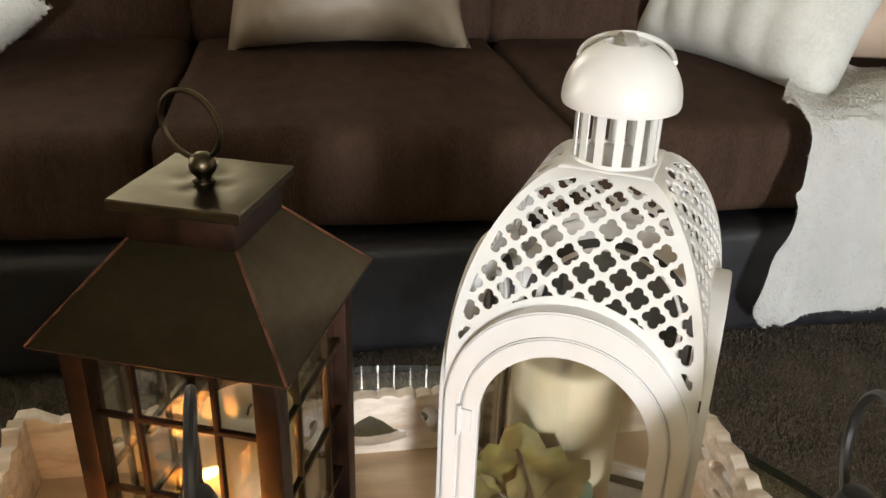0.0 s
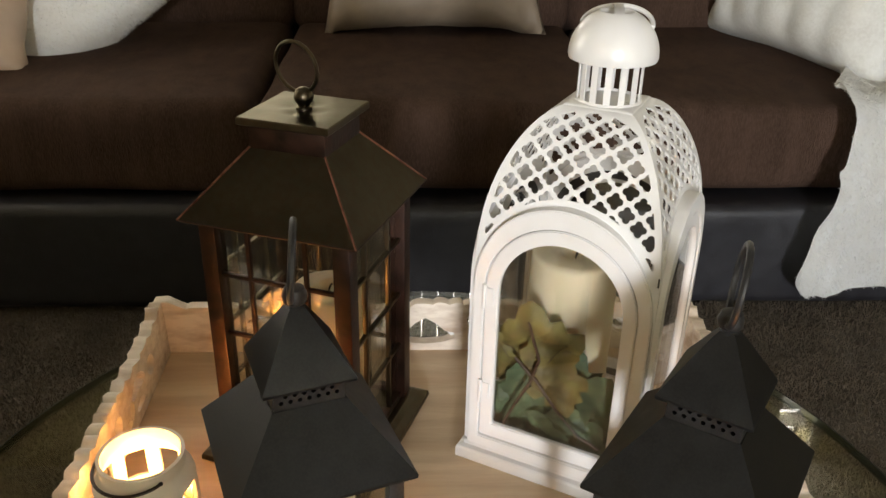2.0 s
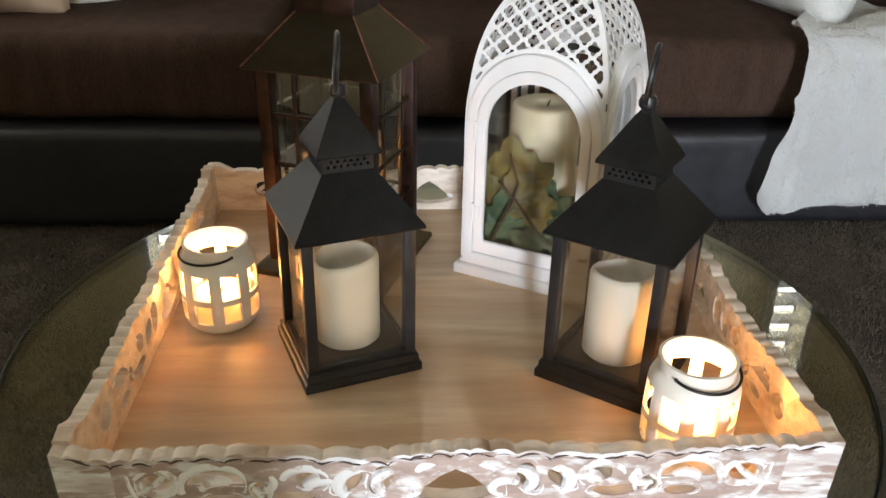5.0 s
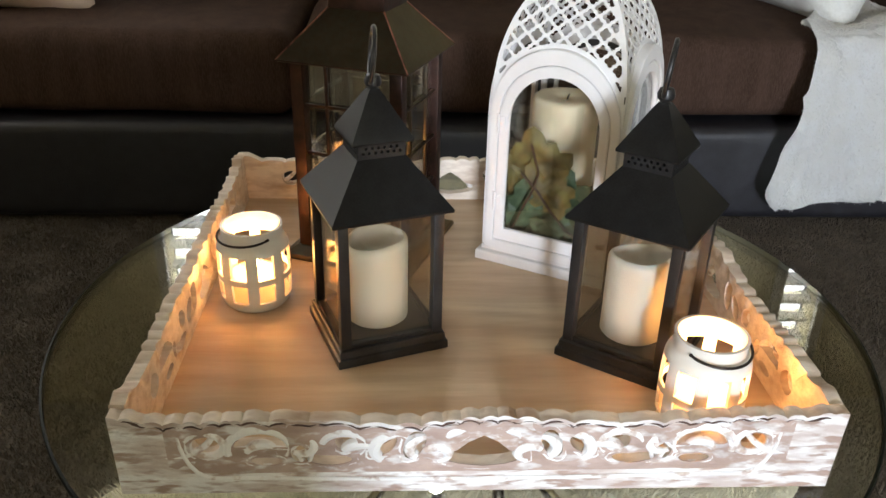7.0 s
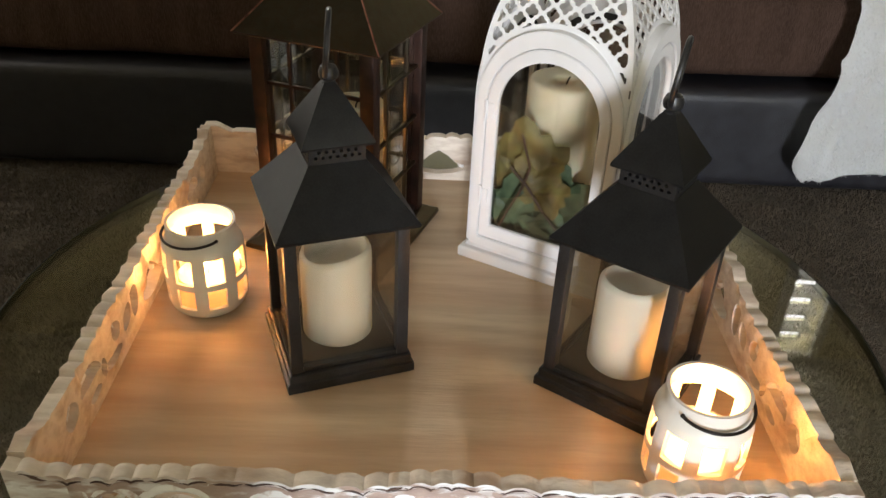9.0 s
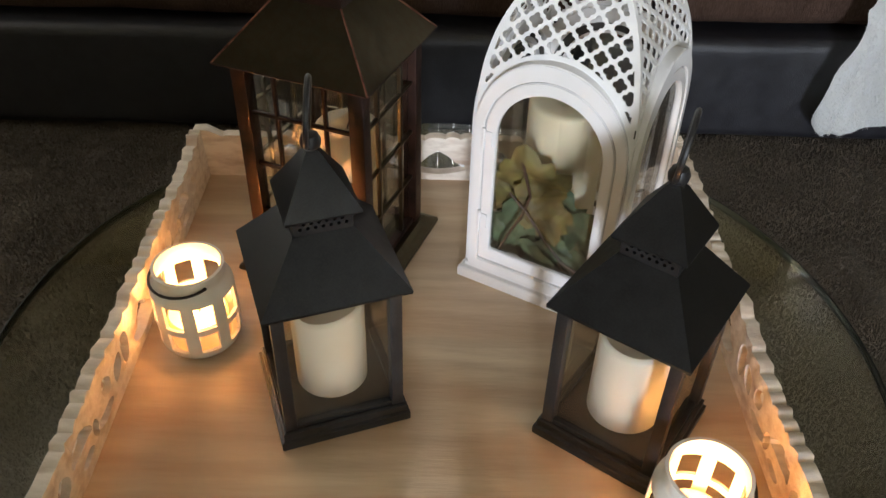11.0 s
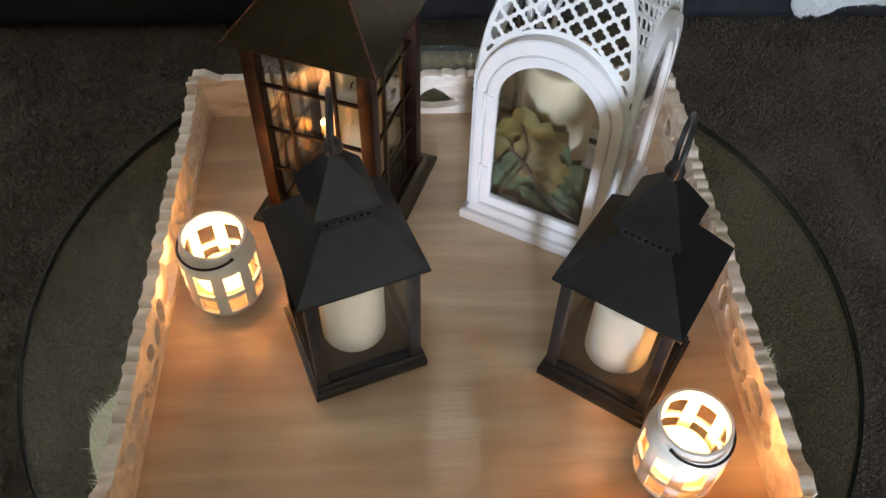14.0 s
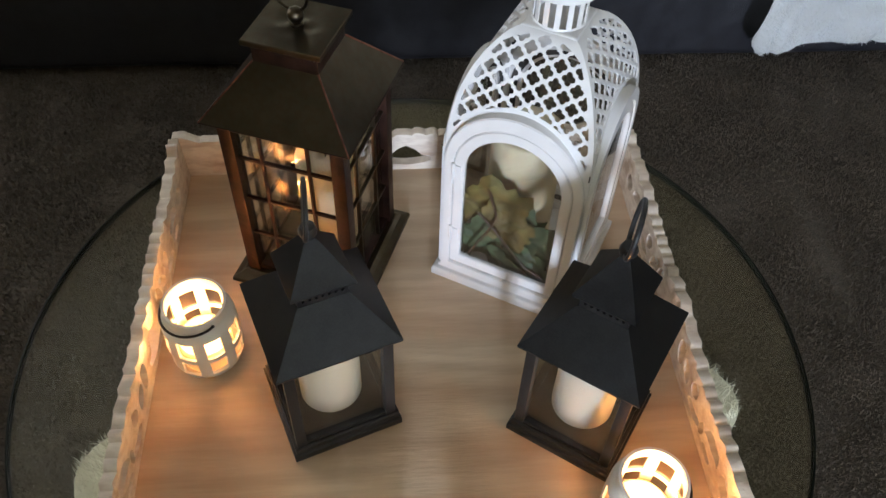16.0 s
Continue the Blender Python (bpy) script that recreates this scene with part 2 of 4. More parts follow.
def box(sx, sy, sz, at=(0, 0, 0), bevel=0.0, seg=2, bm=None):
    """A box standing on at."""
    bm = bm or bmesh.new()
    g = bmesh.ops.create_cube(bm, size=1)["verts"]
    for v in g:
        v.co = Vector((v.co.x * sx + at[0], v.co.y * sy + at[1], (v.co.z + 0.5) * sz + at[2]))
    if bevel:
        es = list({e for v in g for e in v.link_edges})
        bmesh.ops.bevel(bm, geom=es, offset=bevel, segments=seg, affect="EDGES", profile=0.6)
    return bm


def frustum(levels, cap=True, bm=None, bevel=0.0):
    """A square form from rows of (half width, z)."""
    bm = bm or bmesh.new()
    rings = [[bm.verts.new((sx * h, sy * h, z)) for sx, sy in ((-1, -1), (1, -1), (1, 1), (-1, 1))] for h, z in levels]
    for a, b in zip(rings, rings[1:]):
        for i in range(4):
            bm.faces.new((a[i], a[(i + 1) % 4], b[(i + 1) % 4], b[i]))
    if cap:
        bm.faces.new(rings[0][::-1])
        bm.faces.new(rings[-1])
    if bevel:
        bmesh.ops.bevel(bm, geom=list(bm.edges), offset=bevel, segments=2, affect="EDGES", profile=0.6)
    return bm


def lathe(profile, seg=40, wobble=None, close=True, bm=None, at=(0, 0, 0)):
    """A turned form from rows of (radius, z); wobble(angle, row) lifts its points."""
    bm = bm or bmesh.new()
    rings = []
    for k, (r, z) in enumerate(profile):
        if r < 1e-6:
            rings.append([bm.verts.new((at[0], at[1], z + at[2]))])
        else:
            rings.append([bm.verts.new((at[0] + r * math.cos(a), at[1] + r * math.sin(a), at[2] + z + (wobble(a, k) if wobble else 0)))
                          for a in (math.tau * i / seg for i in range(seg))])
    for a, b in zip(rings, rings[1:]):
        for i in range(seg):
            j = (i + 1) % seg
            if len(a) == 1 and len(b) > 1:
                bm.faces.new((a[0], b[j], b[i]))
            elif len(b) == 1 and len(a) > 1:
                bm.faces.new((a[i], a[j], b[0]))
            elif len(a) > 1:
                bm.faces.new((a[i], a[j], b[j], b[i]))
    if close:
        for r in (rings[0], rings[-1]):
            if len(r) > 1:
                bm.faces.new(r)
    return bm


def tube(points, r, seg=8, closed=False, bm=None, taper=None):
    """A round rod along points."""
    bm = bm or bmesh.new()
    pts = [Vector(p) for p in points]
    n = len(pts)
    rings = []
    up = None
    for i, p in enumerate(pts):
        a = pts[(i - 1) % n] if closed or i else p
        b = pts[(i + 1) % n] if closed or i < n - 1 else p
        d = (b - a).normalized()
        if up is None:
            up = d.orthogonal().normalized()
        up = (up - d * up.dot(d)).normalized()
        s = d.cross(up)
        q = r * (taper(i / max(1, n - 1)) if taper else 1)
        rings.append([bm.verts.new(p + up * (q * math.cos(t)) + s * (q * math.sin(t))) for t in (math.tau * k / seg for k in range(seg))])
    for i in range(n if closed else n - 1):
        a, b = rings[i], rings[(i + 1) % n]
        if closed and i == n - 1:
            k0 = min(range(seg), key=lambda k: (b[k].co - a[0].co).length)
            b = b[k0:] + b[:k0]
        for k in range(seg):
            bm.faces.new((a[k], a[(k + 1) % seg], b[(k + 1) % seg], b[k]))
    if not closed:
        bm.faces.new(rings[0][::-1])
        bm.faces.new(rings[-1])
    return bm


def plate(outer, holes, thick, where=None, limit=0.0, even=True):
    """A flat sheet in (u, v) with holes, thick; where(u, v) puts it in space before it gets its thickness."""
    bm = bmesh.new()
    edges = []
    for loop in [outer, *holes]:
        vs = [bm.verts.new((u, 0, v)) for u, v in loop]
        for a, b in zip(vs, vs[1:] + vs[:1]):
            edges.append(bm.edges.new((a, b)))
    bmesh.ops.triangle_fill(bm, use_beauty=True, edges=edges, normal=(0, -1, 0))
    bmesh.ops.recalc_face_normals(bm, faces=bm.faces)
    for f in bm.faces:
        if f.normal.y > 0:
            f.normal_flip()
    for _ in range(4 if limit else 0):
        long = [e for e in bm.edges if e.calc_length() > limit]
        if not long:
            break
        bmesh.ops.subdivide_edges(bm, edges=long, cuts=1)
        bmesh.ops.triangulate(bm, faces=[f for f in bm.faces if len(f.verts) > 3])
    if where:
        for v in bm.verts:
            v.co = Vector(where(v.co.x, v.co.z))
        if even:
            bm.normal_update()
    bmesh.ops.solidify(bm, geom=list(bm.faces), thickness=thick)
    return bm


def circle(cx, cy, r, n=16, ry=None, a0=0.0):
    return [(cx + r * math.cos(a0 + math.tau * i / n), cy + (ry or r) * math.sin(a0 + math.tau * i / n)) for i in range(n)]


def arch(half, foot, spring, top, n=22):
    """The outline of an upright opening with a round head."""
    return [(-half, foot), (half, foot)] + [(half * math.cos(math.pi * i / n), spring + (top - spring) * math.sin(math.pi * i / n)) for i in range(n + 1)]


def fine_outline(loop, step):
    out = []
    for (x0, y0), (x1, y1) in zip(loop, loop[1:] + loop[:1]):
        k = max(1, int(math.hypot(x1 - x0, y1 - y0) / step))
        out += [(x0 + (x1 - x0) * i / k, y0 + (y1 - y0) * i / k) for i in range(k)]
    return out


def move(bm, m):
    bmesh.ops.transform(bm, matrix=m, verts=bm.verts)
    return bm


# ---------------------------------------------------------------- the room
room_x0, room_x1, room_y0, room_y1, room_h = -2.7, 2.9, -8.6, 3.2, 2.75


def wall(name, u0, u1, where, holes=(), thick=0.12):
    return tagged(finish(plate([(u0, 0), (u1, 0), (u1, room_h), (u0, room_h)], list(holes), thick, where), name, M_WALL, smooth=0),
                  "plain beige painted wall closing the room and shaping its light", "wall", kind="structure")


def rect(x0, x1, z0, z1):
    return [(x0, z0), (x1, z0), (x1, z1), (x0, z1)]


WIN_L, WIN_R, WIN_M = (-1.27, -0.30, 1.25, 2.20), (1.99, 2.20, 1.35, 2.70), (0.02, 0.72, 1.70, 2.25)
wall("wall_north", room_x0, room_x1, lambda u, v: (u, room_y1, v), [rect(*WIN_L), rect(*WIN_R), rect(*WIN_M)])
wall("wall_south", room_x0, room_x1, lambda u, v: (-u + 0.2, room_y0, v), [rect(-0.15, 0.75, 0.85, 2.62)])
# Unseen wall added to block light: shades the tray's left, openings light the rest.
wall("wall_light_block", room_x0, room_x1, lambda u, v: (u, -1.05, v), [rect(-0.10, 1.10, 0.02, 2.05), rect(-0.76, -0.42, 0.97, 1.65)])
wall("wall_west", room_y0, room_y1, lambda u, v: (room_x0, u, v), [rect(1.05, 2.25, 1.2, 2.3)])
# The east opening is made up too, only to hold the added fill lamp.
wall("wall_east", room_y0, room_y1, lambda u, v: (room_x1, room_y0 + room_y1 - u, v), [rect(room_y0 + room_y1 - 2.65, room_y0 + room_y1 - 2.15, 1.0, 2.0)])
tagged(finish(box(room_x1 - room_x0 + 0.3, room_y1 - room_y0 + 0.3, 0.1, ((room_x0 + room_x1) / 2, (room_y0 + room_y1) / 2, room_h)), "ceiling",
              material("ceiling_paint", (0.78, 0.76, 0.70), 0.9), smooth=0), "plain off-white painted ceiling", "ceiling", kind="structure")

bm = bmesh.new()
bmesh.ops.create_grid(bm, x_segments=150, y_segments=150, size=0.5)
for v in bm.verts:
    v.co = Vector((v.co.x * 5.8 + 0.1, v.co.y * 12.0 - 2.7, 0.0))
    v.co.z = 0.006 * noise.noise(v.co * 9) + 0.004 * noise.noise(v.co * 31)
tagged(finish(bm, "floor", M_CARPET, smooth=60), "grey-brown cut pile carpet on the floor", "carpet", kind="structure")
bm = bmesh.new()
bmesh.ops.create_grid(bm, x_segments=90, y_segments=56, size=0.5)
for v in bm.verts:
    v.co = Vector((v.co.x * 3.0 + 0.05, v.co.y * 1.75 + 0.68, 0.0))
PILE = bm


def window(name, x0, x1, z0, z1, mullions, upright=False):
    w = thing(name, pose(0, room_y1, 0), "white framed window with closed slatted blinds", "window")
    w["kind"] = "structure"
    part("window_frame", plate(rect(x0 - 0.05, x1 + 0.05, z0 - 0.05, z1 + 0.05), [rect(x0, x1, z0, z1)], 0.03, lambda u, v: (u, -0.034, v)), M_BLIND, w, smooth=0)
    part("pane", box(x1 - x0, 0.006, z1 - z0, ((x0 + x1) / 2, 0.15, z0)), M_DAY, w, "bright daylight behind the pane", smooth=0)
    for mx in mullions:
        part("mullion", box(0.035, 0.03, z1 - z0, (mx, 0.09, z0)), M_BLIND, w, smooth=0)
    if upright:
        n = int((x1 - x0) / 0.078)
        for i in range(n):
            part("slat", move(box(0.0745, 0.003, z1 - z0 - 0.01), pose(x0 + 0.039 + i * 0.078, 0.045, z0 + 0.005, 0, 0, 6)), M_BLIND, w, smooth=0)
        return
    n = int((z1 - z0) / 0.116)
    for i in range(n):
        blade = box(x1 - x0 - 0.01, 0.088, 0.009)
        bmesh.ops.bevel(blade, geom=list(blade.edges), offset=0.003, segments=2, affect="EDGES")
        part("slat", move(blade, pose((x0 + x1) / 2, 0.055, z0 + 0.05 + i * 0.116, -24)), M_BLIND, w, smooth=40)


window("window_1", *WIN_L, [])
window("window_2", *WIN_R, [])
window("window_3", *WIN_M, [], True)


# ---------------------------------------------------------------- sofa
def cushion(sx, sy, sz, bulge, nx=22, ny=14, puff=0.5, seed=0, wrinkle=0.006):
    """A stuffed cushion lying flat, centred."""
    bm = bmesh.new()
    top, bot = [], []
    for j in range(ny + 1):
        rt, rb = [], []
        for i in range(nx + 1):
            u, v = 2 * i / nx - 1, 2 * j / ny - 1
            edge = max(0.0, (1 - abs(u) ** 5) * (1 - abs(v) ** 5)) ** puff
            x = sx / 2 * u
            y = sy / 2 * v
            w = wrinkle * noise.noise(Vector((x * 7, y * 7, seed)))
            z = sz / 2 * edge + bulge * (1 - u * u) * (1 - v * v) + w
            rt.append(bm.verts.new((x, y, z)))
            rb.append(rt[-1] if i in (0, nx) or j in (0, ny) else bm.verts.new((x, y, -sz / 2 * edge)))
        top.append(rt)
        bot.append(rb)
    for j in range(ny):
        for i in range(nx):
            bm.faces.new((top[j][i], top[j][i + 1], top[j + 1][i + 1], top[j + 1][i]))
            q = (bot[j][i], bot[j + 1][i], bot[j + 1][i + 1], bot[j][i + 1])
            if len(set(q)) == 4 and not bm.faces.get(q):
                try:
                    bm.faces.new(q)
                except ValueError:
                    pass
    return bm


def rounded(sx, sy, sz, at, r, seg=4, wrinkle=0.0, scale=5, cuts=14):
    bm = box(sx, sy, sz, at)
    bmesh.ops.bevel(bm, geom=list(bm.edges), offset=r, segments=seg, affect="EDGES", profile=0.55)
    if wrinkle:
        bmesh.ops.subdivide_edges(bm, edges=[e for e in bm.edges if e.calc_length() > 0.12], cuts=cuts, use_grid_fill=True)
        for v in bm.verts:
            v.co += Vector((0, 1, 1)) * wrinkle * noise.noise(v.co * scale)
    return bm


sofa = thing("sofa", pose(0, 0, 0), "dark brown fabric sofa on a black leather base", "sofa")
part("base", rounded(4.2, 1.25, 0.275, (0.1, 2.145, 0.012), 0.03, wrinkle=0.004), M_LEATHER, sofa, "black leather sofa base")
for x in (-1.8, 0.1, 2.0):
    part("foot", box(0.08, 0.08, 0.03, (x, 1.62, -0.012)), M_BLACK, sofa)
for cx, w in ((-1.245, 1.78), (0.10, 0.885), (1.335, 1.57)):
    part("seat_cushion", rounded(w, 0.98, 0.225, (cx, 2.055, 0.295), 0.055, 5, 0.010, 4), M_SOFA, sofa, "brown woven seat cushion", 60)
    part("back_cushion", move(rounded(w + 0.03, 0.26, 0.52, (0, 0, 0), 0.08, 5, 0.012, 5), pose(cx, 2.57, 0.465, -12)), M_SOFA, sofa, "brown woven back cushion", 60)
part("backrest", rounded(4.2, 0.2, 0.85, (0.1, 2.85, 0.05), 0.06), M_LEATHER, sofa)


def strands(bm_src, per_m2, length, mat, name, parent, seed, droop=0.4, width=0.0016, clump=0.7):
    """Short tapered tufts over a surface: one joined mesh."""
    rnd = random.Random(seed)
    vs, fs = [], []
    bm_src.faces.ensure_lookup_table()
    for f in bm_src.faces:
        a = f.calc_area()
        n = a * per_m2
        k = int(n) + (rnd.random() < n - int(n))
        c = [v.co for v in f.verts]
        for _ in range(k):
            r1, r2 = rnd.random(), rnd.random()
            if len(c) == 4:
                p = c[0].lerp(c[1], r1).lerp(c[3].lerp(c[2], r1), r2)
            else:
                if r1 + r2 > 1:
                    r1, r2 = 1 - r1, 1 - r2
                p = c[0] + (c[1] - c[0]) * r1 + (c[2] - c[0]) * r2
            w = noise.noise_vector(p * 14) * clump
            d = (f.normal + w + Vector((rnd.gauss(0, 0.25), rnd.gauss(0, 0.25), rnd.gauss(0, 0.25) - droop))).normalized()
            s = d.cross(Vector((rnd.gauss(0, 1), rnd.gauss(0, 1), rnd.gauss(0, 1)))).normalized() * width
            ln = length * rnd.uniform(0.6, 1.2)
            m1 = p + d * ln * 0.55
            tip = p + (d + Vector((0, 0, -droop * 0.5))).normalized() * ln
            i = len(vs)
            vs += [p - s, p + s, m1 + s * 0.7, m1 - s * 0.7, tip]
            fs += [(i, i + 1, i + 2, i + 3), (i + 3, i + 2, i + 4)]
    me = bpy.data.meshes.new(name)
    me.from_pydata(vs, [], fs)
    me.materials.append(mat)
    ob = new(name, me)
    ob.parent = parent
    ob["kind"] = "stuff"
    return ob


tagged(strands(PILE, 72000, 0.0085, M_PILE, "carpet_pile", None, 21, 0.0, 0.0010, 0.45), "shaggy grey-brown carpet pile", "carpet", kind="stuff")
PILE.free()


def fur_thing(name, bm, m, label, category, per_m2=26000, length=0.016, seed=1, width=0.0010, droop=0.4, mats=None):
    nap, skin = mats or (M_HAIR, M_FUR)
    t = thing(name, m, label, category)
    bmesh.ops.recalc_face_normals(bm, faces=bm.faces)
    strands(bm, per_m2, length, nap, "fur", t, seed, droop, width)
    part("body", bm, skin, t, smooth=80)
    return t


def pillow(sx, sy, sz, seed, ridges=0):
    bm = cushion(sx, sy, sz, sz * 0.25, 40, 28, 0.55, seed, 0.012)
    for v in bm.verts:
        u, w = v.co.x / sx * 2, v.co.y / sy * 2
        pinch = 1 - 0.10 * (1 - abs(w) ** 2) * abs(u) ** 3
        v.co.x *= pinch
        v.co.y *= 1 - 0.10 * (1 - abs(u) ** 2) * abs(w) ** 3
        if ridges:
            v.co.z *= 0.90 + 0.10 * abs(math.cos(math.pi * ridges * v.co.x / sx))
    return bm


satin = thing("throw_pillow", pose(0.10, 2.40, 0.78, 68, 0, 1), "beige satin throw pillow against the sofa back", "pillow")
bm = pillow(0.68, 0.56, 0.17, 3)
for v in bm.verts:
    corner = max(0.0, abs(v.co.x) / 0.34 + abs(v.co.y) / 0.28 - 1.0)
    v.co.z += 0.016 * corner * math.sin(v.co.x * 60 + v.co.y * 45 + 4 * noise.noise(v.co * 8)) + 0.006 * noise.noise(v.co * 17)
    v.co.y += 0.006 * noise.noise(Vector((v.co.x * 9, 0, 4)))
part("cover", bm, M_SATIN, satin, smooth=80)


def leaning(at, along, up, lift=0.0):
    """The pose of a pillow whose lower edge's middle is at, running along, with its face's upward way up."""
    x = Vector(along).normalized()
    y = (Vector(up) - x * x.dot(Vector(up))).normalized()
    z = x.cross(y)
    return Matrix.Translation(Vector(at) + y * lift) @ Matrix((x, y, z)).transposed().to_4x4()


fur_thing("fur_pillow", pillow(0.52, 0.46, 0.17, 5), leaning((-1.085, 2.12, 0.585), (0.74, -0.35, -0.57), (0.35, 0.55, 0.75), 0.14), "fluffy cream fur pillow on the sofa seat", "pillow", 40000, 0.012, seed=2)
fur_thing("fur_pillow", pillow(0.80, 0.50, 0.20, 8, 6), leaning((1.115, 2.12, 0.508), (0.22, -0.86, 0.0), (0.38, 0.20, 0.85), 0.24), "ribbed white fur pillow propped on the sofa", "pillow", 42000, 0.008, seed=3, mats=(M_NAP, M_PLUSH))
crumpled = thing("throw_pillow", leaning((-1.21, 1.84, 0.550), (0.9, 0.1, -0.10), (0.0, 0.6, 0.8), 0.17), "crumpled peach satin pillow on the sofa seat", "pillow")
bm = pillow(0.54, 0.42, 0.16, 11)
for v in bm.verts:
    v.co.z += (0.012 * math.sin(v.co.y * 48 + 3 * noise.noise(v.co * 9)) + 0.010 * noise.noise(v.co * 22)) * min(1, max(0, v.co.x + 0.10) / 0.2)
part("cover", bm, M_PEACH, crumpled, smooth=80)

peach = thing("throw_pillow", leaning((1.66, 1.93, 0.575), (0.62, -0.34, 0.0), (0.1, 0.66, 0.75), 0.21), "peach satin throw pillow on the sofa", "pillow")
part("cover", pillow(0.62, 0.48, 0.16, 17), M_PEACH, peach, smooth=80)

# the throw: from the seat over its front edge, nearly to the floor
bm = bmesh.new()
nu, nv = 56, 90
grid = []
for j in range(nv + 1):
    s = j / nv
    row = []
    for i in range(nu + 1):
        u = i / nu
        if s < 0.40:
            q = s / 0.40
            y, z = 2.02 - q * 0.45, 0.552 + 0.006 * math.sin(q * 9)
        elif s < 0.52:
            a = (s - 0.40) / 0.12 * math.pi / 2
            y, z = 1.57 - 0.075 * math.sin(a), 0.565 - 0.075 * (1 - math.cos(a))
        else:
            q = (s - 0.52) / 0.48
            y, z = 1.495 - 0.035 * math.sin(q * 2.5), 0.49 - q * (0.415 - 0.06 * u)
        x0 = 1.00 - 0.012 * math.sin(s * 9) - (0.075 * max(0, s - 0.55) / 0.45 if s > 0.55 else 0) + 0.30 * max(0, 0.385 - s) / 0.385
        if s > 0.9:
            x0 += 0.06 * ((s - 0.9) / 0.1) ** 2
        x = x0 + u * 0.80
        fold = 0.022 * math.sin(u * 17 + 2.2 * s + 1.2 * math.sin(s * 5)) + 0.010 * noise.noise(Vector((x * 12, s * 12, 5))) + 0.034 * noise.noise(Vector((x * 5, s * 5, 2))) + 0.009 * noise.noise(Vector((x * 26 + s * 7, s * 11, 7))) - 0.022 * max(0, 1 - 9 * abs(noise.noise(Vector((x * 7 - s * 1.2, s * 2.2, 9)))))
        row.append(bm.verts.new((x, y - max(0, fold + 0.015) * (1 if s > 0.45 else 0.2), z + (fold if s < 0.45 else 0) * 0.6)))
    grid.append(row)
for j in range(nv):
    for i in range(nu):
        bm.faces.new((grid[j][i], grid[j + 1][i], grid[j + 1][i + 1], grid[j][i + 1]))
bmesh.ops.solidify(bm, geom=list(bm.faces), thickness=0.022)
fur_thing("fur_throw", bm, pose(0, 0, 0), "white fur throw draped over the sofa's front edge", "blanket", 40000, 0.0075, seed=6, width=0.0008, droop=0.9)

# ---------------------------------------------------------------- coffee table
TCX, TCY, TR = 0.024, 0.352, 0.538
table = thing("coffee_table", pose(TCX, TCY, 0), "round glass coffee table with a curved metal base", "table")
bm = lathe([(0.0, GZ), (TR - 0.0028, GZ - 0.0002)], 128, close=False)
lathe([(0.0, GZ - 0.012), (TR - 0.0028, GZ - 0.0118)], 128, close=False, bm=bm)
top = part("glass_top", bm, M_TABLE, table, "clear round glass top")
top.visible_shadow = False
part("glass_rim", lathe([(TR - 0.0028, GZ - 0.0118), (TR, GZ - 0.0105), (TR + 0.001, GZ - 0.006), (TR, GZ - 0.0015), (TR - 0.0028, GZ - 0.0002)], 128, close=False), M_EDGE, table, "dark polished glass edge")
for k in range(8):
    a = math.tau * (k + 0.5) / 8
    pts = []
    for i in range(25):
        s = i / 24
        r = 0.30 - 0.20 * math.sin(math.pi * s) + 0.02 * s
        pts.append((r * math.cos(a + 0.25 * s), r * math.sin(a + 0.25 * s), 0.01 + s * (GZ - 0.035)))
    part("leg", tube(pts, 0.009, 10), M_CHROME, table, "bowed polished steel rod")
part("ring", tube([(0.31 * math.cos(math.tau * i / 64), 0.31 * math.sin(math.tau * i / 64), GZ - 0.021) for i in range(64)], 0.008, 8, True), M_CHROME, table)
part("ring", tube([(0.305 * math.cos(math.tau * i / 64), 0.305 * math.sin(math.tau * i / 64), 0.012) for i in range(64)], 0.010, 8, True), M_CHROME, table)

# sheepskin on the carpet under the table
bm = lathe([(0.0, 0.03), (0.25, 0.03), (0.48, 0.026), (0.60, 0.006)], 48, close=False)
for v in bm.verts:
    a = math.atan2(v.co.y, v.co.x)
    v.co.x *= 1 + 0.08 * math.sin(3 * a + 1)
    v.co.y *= 0.44 + 0.05 * math.sin(2 * a)
fur_thing("sheepskin", bm, pose(0.005, 0.385, 0.004, 0, 0, 7), "white long-haired sheepskin lying under the coffee table", "rug", 46000, 0.022, seed=9)

# ---------------------------------------------------------------- tray
TX0, TX1, TY0, TY1 = -0.335, 0.380, 0.0, 0.695
TH = 0.015
tray = thing("serving_tray", pose((TX0 + TX1) / 2, (TY0 + TY1) / 2, TZ), "carved whitewashed wooden tray on the glass table", "tray")
hx, hy = (TX1 - TX0) / 2, (TY1 - TY0) / 2
part("tray_floor", box(2 * hx - 2 * TH, 2 * hy - 2 * TH, 0.020, (0, 0, -0.020)), M_TRAYF, tray, "pale pine tray floor with brown grain", smooth=0)


def scallop(u, half, seed):
    """The height of the carved top edge."""
    q = abs(u) / half
    e = 0.0625 + 0.004 * q
    e += 0.0048 * abs(math.sin(u * 120 + 2.6 * math.sin(u * 23 + seed) + seed)) ** 0.5
    e += 0.0025 * math.sin(u * 27 + seed * 2)
    if q < 0.16:
        e += 0.005 * math.cos(q / 0.16 * math.pi / 2)
    if q > 0.90:
        e += 0.005 * min(1, (q - 0.90) / 0.05)
    return e


